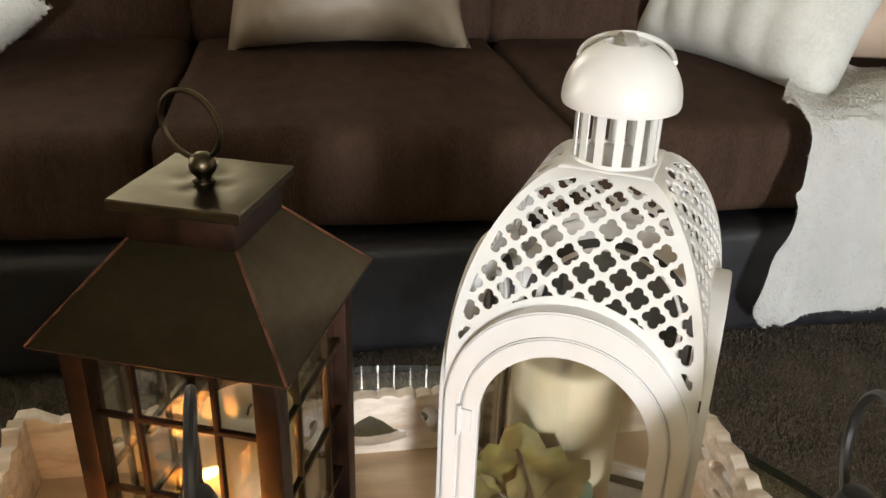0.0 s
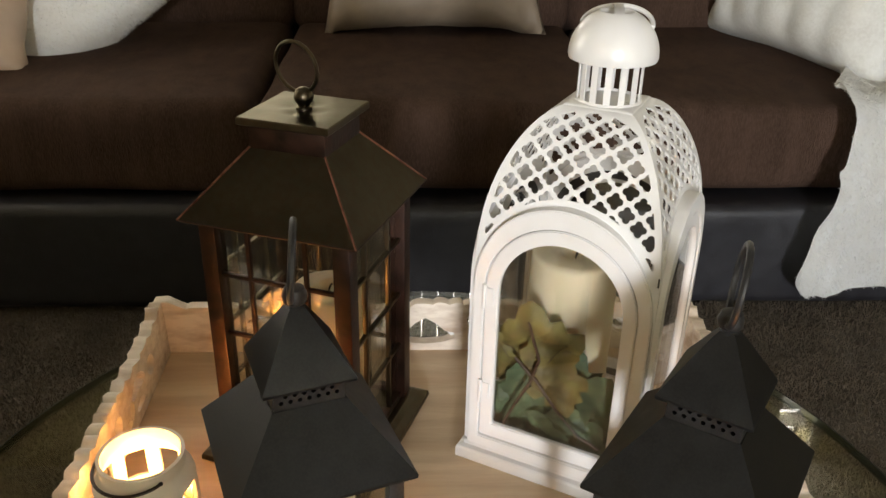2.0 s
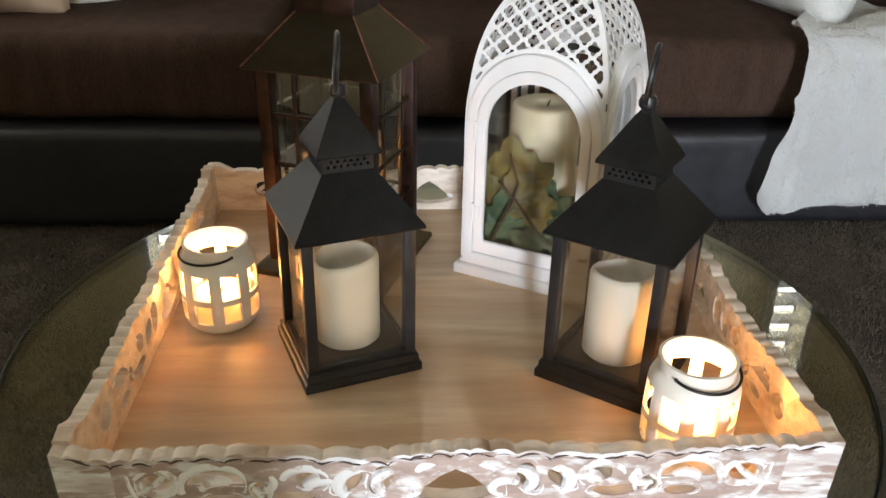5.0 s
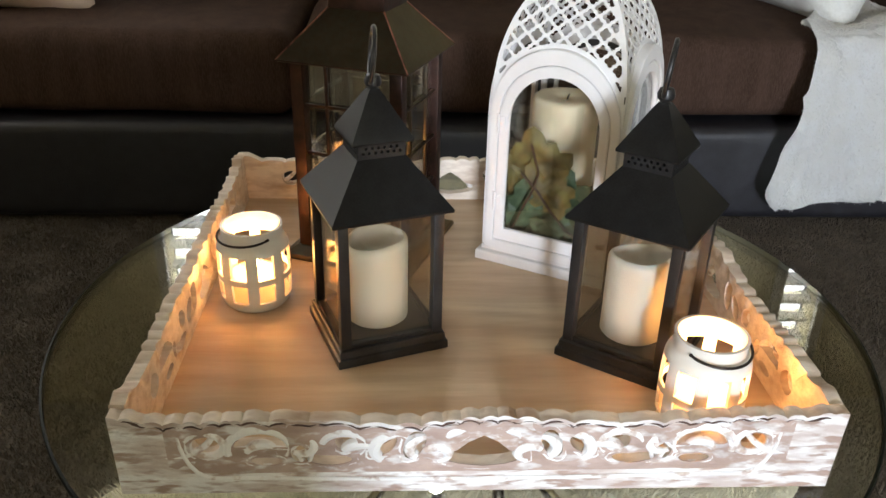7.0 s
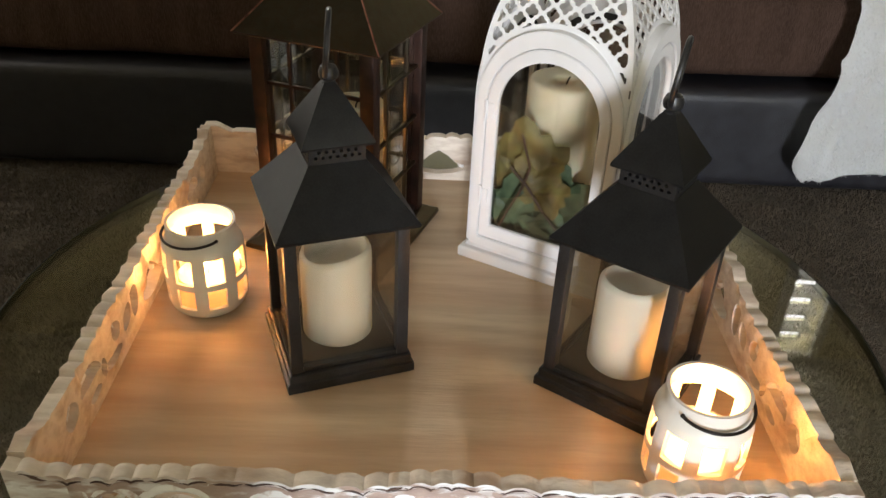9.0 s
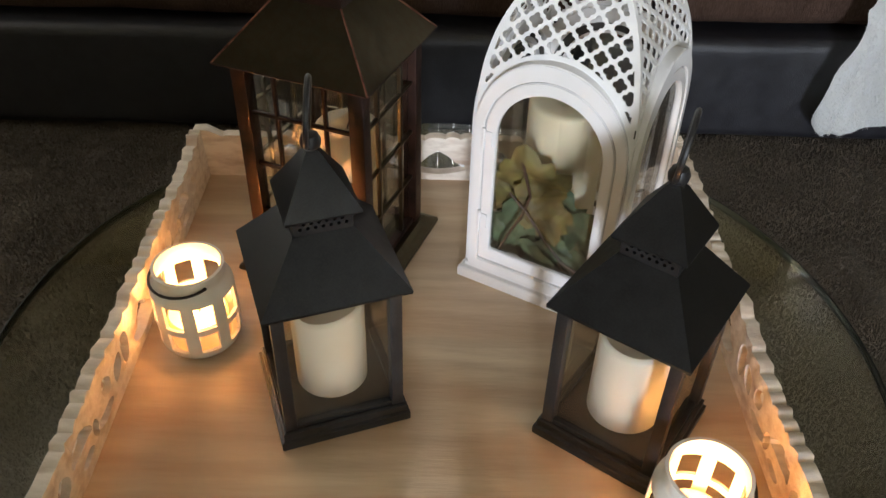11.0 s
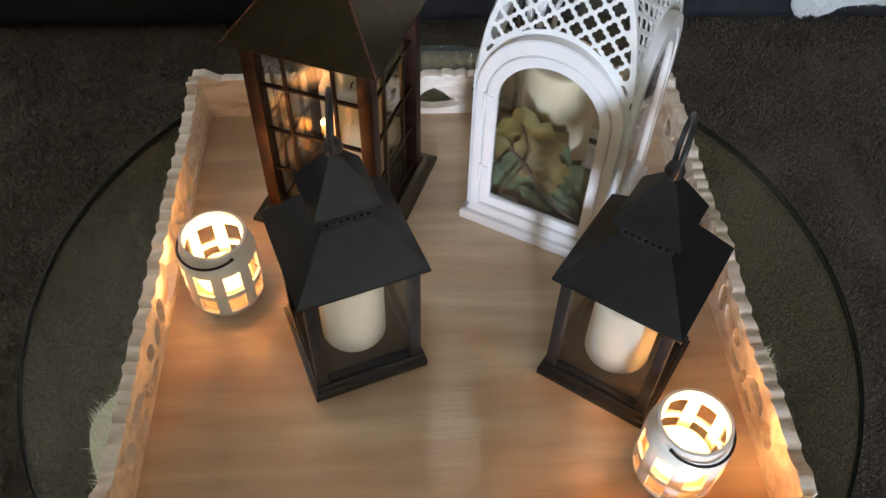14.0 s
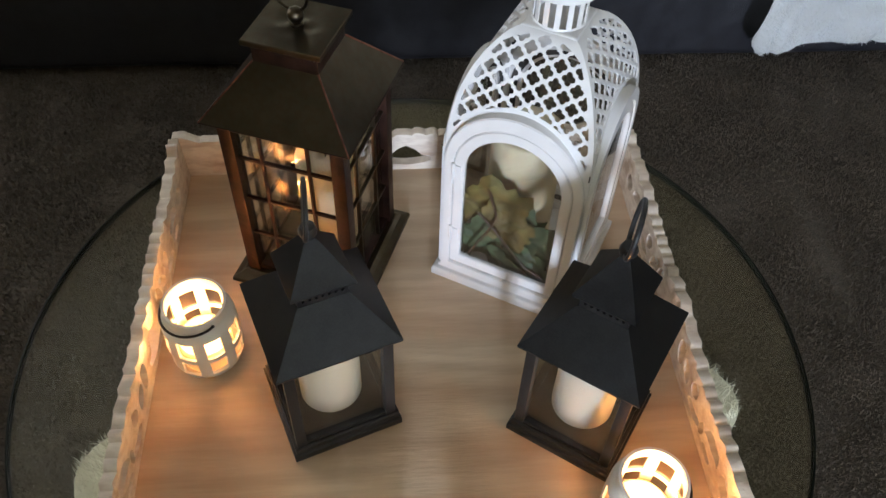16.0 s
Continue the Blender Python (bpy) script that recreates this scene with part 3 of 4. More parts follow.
def blob(cx, cz, w, h, turn=0.0, pinch=0.0, n=14):
    """A carved opening: an oval bent to one side."""
    out = []
    for i in range(n):
        a = math.tau * i / n
        x, z = w / 2 * math.cos(a), h / 2 * math.sin(a)
        z += pinch * (x / (w / 2)) ** 2
        c, s = math.cos(turn), math.sin(turn)
        out.append((cx + x * c - z * s, cz + x * s + z * c))
    return out


def carved_holes(half):
    k = half / 0.3575
    holes = []
    centre = [(-0.040, 0.018), (-0.022, 0.012), (0.0, 0.010), (0.022, 0.012), (0.040, 0.018), (0.039, 0.027), (0.026, 0.030), (0.014, 0.041), (0.0, 0.050), (-0.014, 0.041), (-0.026, 0.030), (-0.039, 0.027)]
    holes.append([(x * k, z) for x, z in centre])
    for s in (-1, 1):
        for cx, cz, w, h, t, p in ((0.068, 0.038, 0.018, 0.034, 0.35, 0.002), (0.098, 0.036, 0.015, 0.030, 0.8, 0.001), (0.134, 0.042, 0.020, 0.020, 0.5, 0.001),
                                   (0.152, 0.019, 0.042, 0.012, 0.05, 0.002), (0.180, 0.028, 0.015, 0.020, -0.2, 0.0), (0.216, 0.046, 0.048, 0.017, 0.0, -0.008),
                                   (0.212, 0.018, 0.028, 0.010, 0.0, 0.0), (0.270, 0.037, 0.027, 0.023, -0.2, 0.0)):
            loop = blob(s * cx * k, cz, w * 1.12, h * 1.12, s * t, p)
            holes.append(loop)
    return holes


def tray_wall(name, half, m, seed, label=""):
    out = [(-half, -0.023), (half, -0.023)]
    n = 280
    out += [(half - 2 * half * i / n, scallop(half - 2 * half * i / n, half - 0.001, seed)) for i in range(n + 1)]

    def where(u, v):
        lift = max(0.0, (v + 0.023) / 0.09)
        return (u, -0.004 * lift ** 2 + 0.0030 * lift * (abs(math.sin(u * 105 + seed)) ** 0.6 - 0.5), v)

    bm = plate(out, carved_holes(half), TH, where, even=False)
    for f in bm.faces:
        f.material_index = 1 if f.normal.y < -0.6 and f.calc_center_median().y < 0.003 else 0
    move(bm, m)
    w = part(name, bm, [M_TRAY, M_WASH], tray, label, 40)
    # rubbed ground between the scrolls
    g = half * 0.86
    ground = [(-g, 0.012), (-g * 0.93, 0.003), (g * 0.93, 0.003), (g, 0.012)] + [(g - 2 * g * i / 120, scallop(g - 2 * g * i / 120, half - 0.001, seed) - 0.0065) for i in range(121)]
    part("ground", move(plate(ground, carved_holes(half), 0.0010, lambda u, v: (where(u, v)[0], where(u, v)[1] - 0.0007, v), even=False), m), M_GROUND, w, "pinkish brown rubbed ground", 40)
    # lips and scrolls that stand proud of the outside
    for n_hole, loop in enumerate(carved_holes(half)):
        cx, cz = sum(p[0] for p in loop) / len(loop), sum(p[1] for p in loop) / len(loop)
        pts = [(cx + (u - cx) * 1.18 + (0.0015 if u > cx else -0.0015), -0.0012 - 0.003 * max(0, (v + 0.023) / 0.09) ** 2, min(0.059, cz + (v - cz) * 1.2 + (0.001 if v > cz else -0.001))) for u, v in loop]
        part("scroll", move(tube([(a, b + 0.0030, c) for a, b, c in pts], 0.0024, 8, True), m), M_SCROLL, w, "raised carved lip")
    for s in (-1, 1):
        k = half / 0.3575
        for cx, cz, r, a0, a1, rr in ((0.270, 0.037, 0.021, 0.4, 6.5, 0.0030), (0.216, 0.034, 0.034, -0.3, 3.6, 0.0036), (0.214, 0.026, 0.017, 0.2, 2.9, 0.0030), (0.180, 0.036, 0.016, 2.4, 5.2, 0.0030),
                                      (0.134, 0.036, 0.024, 0.2, 3.9, 0.0034), (0.118, 0.024, 0.020, 0.4, 2.6, 0.0036), (0.085, 0.034, 0.024, -0.9, 2.2, 0.0040), (0.056, 0.034, 0.018, -1.0, 2.0, 0.0038),
                                      (0.046, 0.024, 0.014, 0.6, 4.6, 0.0036), (0.020, 0.044, 0.016, 0.2, 2.2, 0.0034), (0.316, 0.058, 0.056, 3.3, 4.9, 0.0020)):
            pts = []
            for i in range(18):
                a = a0 + (a1 - a0) * i / 17
                q = r * (1 - 0.25 * i / 17)
                pts.append((s * (cx * k + q * math.cos(a)), 0.0012, cz + q * 0.8 * math.sin(a)))
            pts = [p for p in pts if p[2] < 0.060]
            if len(pts) > 3:
                part("scroll", move(tube(pts, rr * 1.8, 8, taper=lambda t: 0.5 + 0.5 * math.sin(math.pi * min(1, t + 0.15))), m), M_SCROLL, w)
    # a thin bead under the carving that curls up at both ends
    def bead(q):
        e = max(0.0, abs(q) - 0.74) / 0.12
        return (half * math.copysign(min(abs(q), 0.74) + 0.085 * math.sin(min(1, e) * math.pi / 2), q), -0.001, -0.004 - 0.002 * math.cos(math.pi * q) + 0.052 * (1 - math.cos(min(1, e) * math.pi / 2)))
    part("bead", move(tube([bead(0.86 * (2 * i / 90 - 1)) for i in range(91)], 0.0022, 6), m), M_SCROLL, w)
    # brown wood rubbed bare along the carved top edge
    for i in range(26):
        u0 = -half + 0.012 + (2 * half - 0.024) * i / 26
        pts = []
        for j in range(9):
            u = u0 + (2 * half - 0.024) / 26 * (0.92 * j / 8)
            v = scallop(u, half - 0.001, seed) - 0.0052 - 0.0012 * math.sin(u * 60 + seed)
            lift = (v + 0.023) / 0.09
            pts.append((u, -0.004 * lift ** 2 + 0.0030 * lift * (abs(math.sin(u * 105 + seed)) ** 0.6 - 0.5) + 0.0002, v))
        part("worn_edge", move(tube(pts, 0.0015, 5, taper=lambda t: 0.25 + 0.75 * math.sin(math.pi * t)), m), M_WORN, w)
    return w


tray_wall("front_wall", hx, pose(0, -hy, 0), 0.3, "worn white and pinkish brown carved wood")
tray_wall("back_wall", hx, pose(0, hy, 0, 0, 0, 180), 1.7)
tray_wall("side_wall", hy - TH - 0.0005, pose(-hx, 0, 0, 0, 0, -90), 2.2)
tray_wall("side_wall", hy - TH - 0.0005, pose(hx, 0, 0, 0, 0, 90), 4.0)


# ---------------------------------------------------------------- candles
def pillar(at, r, h, mat, dip=0.0, seed=0, wick=True, name="candle", label="ivory pillar candle"):
    c = thing(name, pose(*at), label, "candle")

    def wob(a, k):
        return dip * (0.6 * math.sin(a + seed) + 0.3 * math.sin(2 * a + seed * 3)) if 4 <= k <= 8 else 0
    prof = [(0, 0), (r - 0.003, 0), (r, 0.003), (r, h * 0.5), (r, h - 0.006), (r - 0.0015, h - 0.002), (r - 0.005, h), (r - 0.008, h - 0.003), (r - 0.012, h - 0.008), (0.004, h - 0.011), (0, h - 0.011)]
    if wick:
        prof[5:] = [(r - 0.001, h - 0.003), (r - 0.003, h - 0.001), (r - 0.007, h), (0.018, h - 0.001), (0.014, h - 0.0025), (0.011, h - 0.006), (0.004, h - 0.008), (0, h - 0.008)]
    part("wax", lathe(prof, 48, wob, close=False), mat, c, smooth=60)
    if wick:
        part("wick", tube([(0, 0, h - 0.012), (0.0005, 0, h - 0.006), (0.002, 0.001, h - 0.001), (0.004, 0.001, h + 0.002)], 0.0011, 6), M_WICK, c, "burnt black wick")
    return c


def flame_tip(h, r):
    return lathe([(0, 0), (r * 0.7, h * 0.12), (r, h * 0.3), (r * 0.75, h * 0.55), (r * 0.3, h * 0.82), (0, h)], 12, close=False)


# ---------------------------------------------------------------- ring handles
def ring_points(r, n=40, start=0.0, span=math.tau):
    return [(r * math.cos(start + span * i / n), 0, r * math.sin(start + span * i / n)) for i in range(n + (0 if span >= math.tau - 1e-6 else 1))]


# ---------------------------------------------------------------- bronze lantern
bz = thing("lantern", pose(-0.105, 0.519, TZ, 0, 0, -21.3), "tall dark bronze lantern with gridded glass panes standing on the tray", "lantern")
part("base", frustum([(0.098, 0.0), (0.100, 0.003), (0.099, 0.009), (0.090, 0.013), (0.084, 0.018)], bevel=0.0008), M_BRONZE, bz, "flared dark bronze base plate")
for sx in (-1, 1):
    for sy in (-1, 1):
        part("post", box(0.018, 0.018, 0.279, (sx * 0.072, sy * 0.072, 0.018), 0.0015), M_COPPER, bz, "rubbed copper-brown corner post")
for k in range(4):
    m = pose(0, 0, 0, 0, 0, 90 * k)
    metal = M_COPPER if k == 0 else M_BRONZE
    for x in (-0.031, 0.031):
        part("muntin", move(box(0.0042, 0.005, 0.279, (x, -0.0735, 0.018), 0.0006), m), metal, bz)
    for z in (0.092, 0.160, 0.229):
        part("muntin", move(box(0.126, 0.0046, 0.0042, (0, -0.0738, z), 0.0006), m), metal, bz)
    part("rail", move(box(0.126, 0.010, 0.008, (0, -0.072, 0.018), 0.0008), m), M_COPPER, bz)
    p = part("pane", move(box(0.126, 0.002, 0.270, (0, -0.0695, 0.022)), m), M_PANE, bz, "clear glass pane", smooth=0)
    p.visible_shadow = False
bm = frustum([(0.0935, 0.292), (0.0940, 0.2945), (0.0400, 0.358)], cap=False)
bmesh.ops.solidify(bm, geom=list(bm.faces), thickness=0.0016)
part("roof", bm, M_BRONZE, bz, "hipped dark bronze roof with coppery edges", 20)
for sx, sy in ((-1, -1), (1, -1), (1, 1), (-1, 1)):
    part("hip_seam", tube([(sx * 0.0942, sy * 0.0942, 0.2942), (sx * 0.067, sy * 0.067, 0.3264), (sx * 0.0402, sy * 0.0402, 0.3582)], 0.0012, 6), M_SEAM, bz, "worn copper hip seam")
for k in range(4):
    part("eave_edge", move(tube([(-0.0941, -0.0943, 0.2938), (0.0, -0.0945, 0.2936), (0.0941, -0.0943, 0.2938)], 0.0009, 6), pose(0, 0, 0, 0, 0, 90 * k)), M_COPPER, bz, "rubbed copper eave")
part("soffit", frustum([(0.0925, 0.2915), (0.0925, 0.2930)]), M_BRONZE, bz, smooth=0)
part("collar", frustum([(0.0405, 0.355), (0.0405, 0.382)], bevel=0.0008), M_COPPER, bz, "copper-brown collar", 20)
bm = bmesh.new()
n = 16
grid = [[bm.verts.new((0.0475 * (2 * i / n - 1), 0.0475 * (2 * j / n - 1), 0.3893)) for i in range(n + 1)] for j in range(n + 1)]
for j in range(n):
    for i in range(n):
        bm.faces.new((grid[j][i], grid[j][i + 1], grid[j + 1][i + 1], grid[j + 1][i]))
for v in bm.verts:
    d = math.hypot(v.co.x, v.co.y)
    a = math.atan2(v.co.y, v.co.x)
    v.co.z += -0.0016 * math.exp(-((d - 0.017) / 0.007) ** 2) * (0.5 + 0.5 * math.cos(4 * a + 0.6)) + 0.0007 * noise.noise(v.co * 45)
bmesh.ops.solidify(bm, geom=list(bm.faces), thickness=0.0014)
cap = part("cap", bm, M_BRONZE, bz, "flat square bronze cap with a dented satin top", 50)
part("skirt", frustum([(0.0474, 0.3815), (0.0484, 0.3825), (0.0484, 0.3880), (0.0476, 0.3892)], cap=False), M_BRONZE, cap, smooth=20)
part("lining", frustum([(0.0472, 0.3818), (0.0472, 0.3830)]), M_COPPER, cap, smooth=0)
part("finial", lathe([(0.0, 0.389), (0.0080, 0.389), (0.0080, 0.3912), (0.0055, 0.3922), (0.0060, 0.3940), (0.0088, 0.3975), (0.0098, 0.4020), (0.0082, 0.4075), (0.0045, 0.4105), (0, 0.4112)], 24, close=False), M_BRONZE, bz, "turned ball finial")
bm = tube(ring_points(0.0252, 48), 0.0020, 8, True)
part("ring", move(bm, pose(-0.008, 0.003, 0.4290, 6, 0, -12)), M_BRONZE, bz, "thin carrying ring")


# ---------------------------------------------------------------- small black lanterns
def small_lantern(m, label):
    t = thing("lantern", m, label, "lantern", "pair of small black lanterns")
    part("base", frustum([(0.0690, 0.0), (0.0695, 0.001), (0.0695, 0.011), (0.0665, 0.0125), (0.0665, 0.021), (0.0640, 0.0225)], bevel=0.0007), M_BLACK, t, smooth=20)
    for sx in (-1, 1):
        for sy in (-1, 1):
            part("post", box(0.0125, 0.0125, 0.168, (sx * 0.0572, sy * 0.0572, 0.022), 0.0012), M_BLACK, t)
    for k in range(4):
        q = pose(0, 0, 0, 0, 0, 90 * k)
        part("rail", move(box(0.102, 0.006, 0.006, (0, -0.0590, 0.022), 0.0008), q), M_BLACK, t)
        p = part("pane", move(box(0.102, 0.002, 0.160, (0, -0.0570, 0.026)), q), M_PANE, t, "clear glass pane", smooth=0)
        p.visible_shadow = False
    bm = frustum([(0.0715, 0.1845), (0.0720, 0.1880), (0.0290, 0.2440)], cap=False)
    bmesh.ops.solidify(bm, geom=list(bm.faces), thickness=0.0016)
    part("roof", bm, M_BLACK, t, smooth=20)
    part("soffit", frustum([(0.0700, 0.1850), (0.0700, 0.1865)]), M_BLACK, t, smooth=0)
    for k in range(4):
        holes = [circle(-0.0215 + 0.0072 * i + (0.0036 if row else 0), 0.2505 + 0.0055 * row, 0.0019, 8) for row in (0, 1) for i in range(7 - row)]
        part("vent", plate(rect(-0.0275, 0.0275, 0.2430, 0.2660), holes, 0.0012, (lambda q: lambda u, v: q @ Vector((u, -0.0282, v)))(pose(0, 0, 0, 0, 0, 90 * k))), M_BLACK, t, "collar pierced with vent holes", 0)
    bm = frustum([(0.0355, 0.2620), (0.0360, 0.2645), (0.0352, 0.2670), (0.0085, 0.3120), (0.0055, 0.3160)], cap=False)
    bmesh.ops.solidify(bm, geom=list(bm.faces), thickness=0.0014)
    part("upper_roof", bm, M_BLACK, t, smooth=20)
    part("finial", lathe([(0.0, 0.312), (0.0070, 0.312), (0.0070, 0.3150), (0.0052, 0.3165), (0.0090, 0.320), (0.0098, 0.325), (0.0075, 0.331), (0, 0.3335)], 20, close=False), M_BLACK, t)
    part("ring", move(tube(ring_points(0.0300, 44), 0.0027, 8, True), pose(0.0, 0.002, 0.3520, 5, 0, RING)), M_BLACK, t, "round carrying ring")
    return t


RING = 75
small_lantern(pose(-0.0905, 0.2645, TZ, 0, 0, 20), "small matt black lantern with clear panes on the tray")
RING = 105
small_lantern(pose(0.2255, 0.2240, TZ, 0, 0, -35.5), "small matt black lantern beside the lit candle holder")
pillar((-0.0895, 0.2660, TZ + 0.0232), 0.0385, 0.108, M_WAX_SHADED, 0.006, 1.2, False, label="white flameless pillar candle, shade put into its colour, inside the black lantern")
pillar((0.2255, 0.2255, TZ + 0.0232), 0.0385, 0.108, M_WAXW, 0.006, 2.6, False, label="white flameless pillar candle inside the black lantern")


# ---------------------------------------------------------------- white lantern
H0, ZS, ZTOP = 0.0930, 0.235, 0.405


def dome_half(z):
    if z <= ZS:
        return H0
    t = min(1.0, (z - ZS) / (ZTOP - ZS))
    return 0.031 + (H0 - 0.031) * max(0.0, 1 - t ** 2.35) ** (1 / 1.6)


_zs = [ZS + (ZTOP - ZS) * (1 - (1 - i / 400) ** 2) for i in range(401)]
_arc = [0.0]
for a, b in zip(_zs, _zs[1:]):
    _arc.append(_arc[-1] + math.hypot(b - a, dome_half(b) - dome_half(a)))


def dome_z(s):
    """Height reached after the length s up the face from the spring."""
    return s + ZS if s <= 0 else float(np.interp(s, _arc, _zs))


S_END = _arc[-1]


def quatrefoil(cx, cy, r):
    out = []
    for k in range(4):
        a = math.pi / 2 * k
        for i in range(6):
            b = a - 1.75 + 3.5 * i / 5
            out.append((cx + r * 0.53 * math.cos(a) + r * 0.47 * math.cos(b), cy + r * 0.53 * math.sin(a) + r * 0.47 * math.sin(b)))
    return out


def fan_rooms(x, s):
    """Room left to the hips, to the arch below and to the rounded head of the pierced fan."""
    z = dome_z(s)
    return (dome_half(z) - abs(x) - 0.0066, math.hypot(x / 0.93, z - 0.224) - 0.1045, S_END * 0.962 - s - 9 * x * x)


def cut(loop, side, mid):
    """The part of a closed outline where side(x, y) > 0, as one outline, or as several when mid is cut away."""
    d = [side(*p) for p in loop]
    if min(d) > 0:
        return [loop]
    if max(d) <= 0:
        return []
    n = len(loop)
    first = next(i for i in range(n) if d[i - 1] <= 0 < d[i])
    runs, run = [], []
    for k in range(n):
        i = (first + k) % n
        j = (i + 1) % n
        if d[i] > 0:
            if d[i - 1] <= 0:
                q = d[i] / (d[i] - d[i - 1])
                run = [tuple(a + (b - a) * q for a, b in zip(loop[i], loop[i - 1]))]
            run.append(loop[i])
            if d[j] <= 0:
                q = d[i] / (d[i] - d[j])
                run.append(tuple(a + (b - a) * q for a, b in zip(loop[i], loop[j])))
                runs.append(run)
    return [sum(runs, [])] if side(*mid) > 0 else runs


def outline_area(loop):
    return abs(sum(a[0] * b[1] - b[0] * a[1] for a, b in zip(loop, loop[1:] + loop[:1]))) / 2


def trimmed(pts, cx, cy):
    """A foil cut off where the pierced fan ends."""
    loops, e = [pts], 0.0004
    for k in range(3):
        f0 = fan_rooms(cx, cy)[k]
        gx = (fan_rooms(cx + e, cy)[k] - fan_rooms(cx - e, cy)[k]) / (2 * e)
        gy = (fan_rooms(cx, cy + e)[k] - fan_rooms(cx, cy - e)[k]) / (2 * e)
        loops = [q for lp in loops for q in cut(lp, lambda x, y: f0 + gx * (x - cx) + gy * (y - cy), (cx, cy))]
    return [lp for lp in loops if outline_area(lp) > 1.2e-5]


wl = thing("lantern", pose(0.1905, 0.5018, TZ, 0, 0, -29.8), "tall white metal lantern with a pierced dome roof on the tray", "lantern")
part("base", frustum([(0.1025, 0.0), (0.1030, 0.002), (0.1030, 0.013), (0.1015, 0.0155), (0.0960, 0.0165), (0.0955, 0.022)], bevel=0.0008), M_WHITE, wl, smooth=20)
foils = []
for j in range(-4, 24):
    for i in range(-9, 10):
        if (i + j) % 2:
            continue
        x, s = i * 0.0129, 0.1022 + (j - 11) * 0.0107
        if S_END > s > 0.03:
            foils += trimmed(quatrefoil(x, s, 0.0081), x, s)
for k in range(4):
    q = pose(0, 0, 0, 0, 0, 90 * k)
    left = [(-dome_half(dome_z(s)), s) for s in [0.019 - ZS, -0.12, -0.04, 0.0] + [S_END * i / 26 for i in range(1, 27)]]
    out = [(-x, s) for x, s in left] + left[::-1]
    out = out[::-1]
    opening = arch(0.0700, 0.045 - ZS, 0.220 - ZS, 0.290 - ZS)
    # the head of the opening is measured up the curved face
    bm = plate(out, [opening] + foils, 0.0016, (lambda q: lambda u, s: q @ Vector((u, -dome_half(dome_z(s)), dome_z(s))))(q), 0.012)
    part("pierced_side", bm, M_WHITE, wl, "white metal side pierced with quatrefoils", 40)
    fr = plate(arch(0.0915, 0.0215, 0.224, 0.3230), [arch(0.0790, 0.0350, 0.222, 0.3030)], 0.018, (lambda q: lambda u, v: q @ Vector((u, -0.0978, v)))(q))
    bmesh.ops.bevel(fr, geom=[e for e in fr.edges if e.calc_face_angle(0) > 1.0], offset=0.0012, segments=2, affect="EDGES")
    part("arch_frame", fr, M_WHITE, wl, "raised arched door frame", 40)
    dr = plate(arch(0.0775, 0.0392, 0.222, 0.3016), [arch(0.0640, 0.0550, 0.220, 0.2860)], 0.007, (lambda q: lambda u, v: q @ Vector((u, -0.0965, v)))(q))
    bmesh.ops.bevel(dr, geom=[e for e in dr.edges if e.calc_face_angle(0) > 1.0], offset=0.0012, segments=2, affect="EDGES")
    door = part("door", dr, M_WHITE, wl, "white arched door with a glass pane", 40)
    p = part("pane", plate(arch(0.0655, 0.0535, 0.220, 0.2875), [], 0.0018, (lambda q: lambda u, v: q @ Vector((u, -0.0923, v)))(q)), M_PANE, door, "clear glass pane", 0)
    p.visible_shadow = False
    part("gap", plate(arch(0.0790, 0.0350, 0.222, 0.3030), [arch(0.0690, 0.0440, 0.221, 0.2920)], 0.001, (lambda q: lambda u, v: q @ Vector((u, -0.0875, v)))(q)), M_GAP, wl, "dark gap around the door", 0)
    if k == 0:
        for z in (0.097, 0.213):
            part("hinge", move(tube([(-0.0785, -0.0985, z - 0.014), (-0.0785, -0.0985, z + 0.014)], 0.0022, 10), q), M_WHITE, door)
            part("hinge_leaf", move(box(0.010, 0.0014, 0.020, (-0.0735, -0.0975, z - 0.010), 0.0004), q), M_WHITE, door)
    if k == 0:
        part("latch", move(box(0.012, 0.004, 0.006, (0.0835, -0.1005, 0.060), 0.0008), q), M_CHROME, door, "small metal latch")
        part("chip", move(box(0.0014, 0.0012, 0.009, (0.0912, -0.0936, 0.266)), q), M_GAP, wl, "dark chip in the paint", 0)
    if k == 1:
        part("knob", move(lathe([(0, 0), (0.002, 0), (0.002, 0.004), (0.0042, 0.006), (0.0042, 0.009), (0, 0.011)], 14, close=False), q @ pose(-0.0700, -0.0965, 0.10, 90)), M_WHITE, door)
part("roof_plate", frustum([(0.0345, 0.4000), (0.0342, 0.4040), (0.0330, 0.4056), (0.0300, 0.4062)], bevel=0.0006), M_WHITE, wl, smooth=40)
# pierced neck
part("neck_ring", lathe([(0.0295, 0.4015), (0.0325, 0.4015), (0.0330, 0.404), (0.0310, 0.4085), (0.0300, 0.4085), (0.0290, 0.404)], 40, close=False), M_WHITE, wl, smooth=30)
for i in range(14):
    part("slat", move(box(0.0064, 0.0014, 0.046, (0, -0.0302, 0.405)), pose(0, 0, 0, 0, 0, 360 / 14 * (i + 0.5))), M_WHITE, wl, smooth=0)
part("neck_ring", lathe([(0.0292, 0.444), (0.0312, 0.444), (0.0312, 0.452), (0.0292, 0.452)], 40, close=False), M_WHITE, wl, smooth=30)
prof = [(0.0388, 0.4465), (0.0418, 0.4462), (0.0427, 0.4490)] + [(0.0427 * math.cos(a), 0.4500 + 0.0430 * math.sin(a)) for a in [math.radians(8 * i) for i in range(1, 9)]]
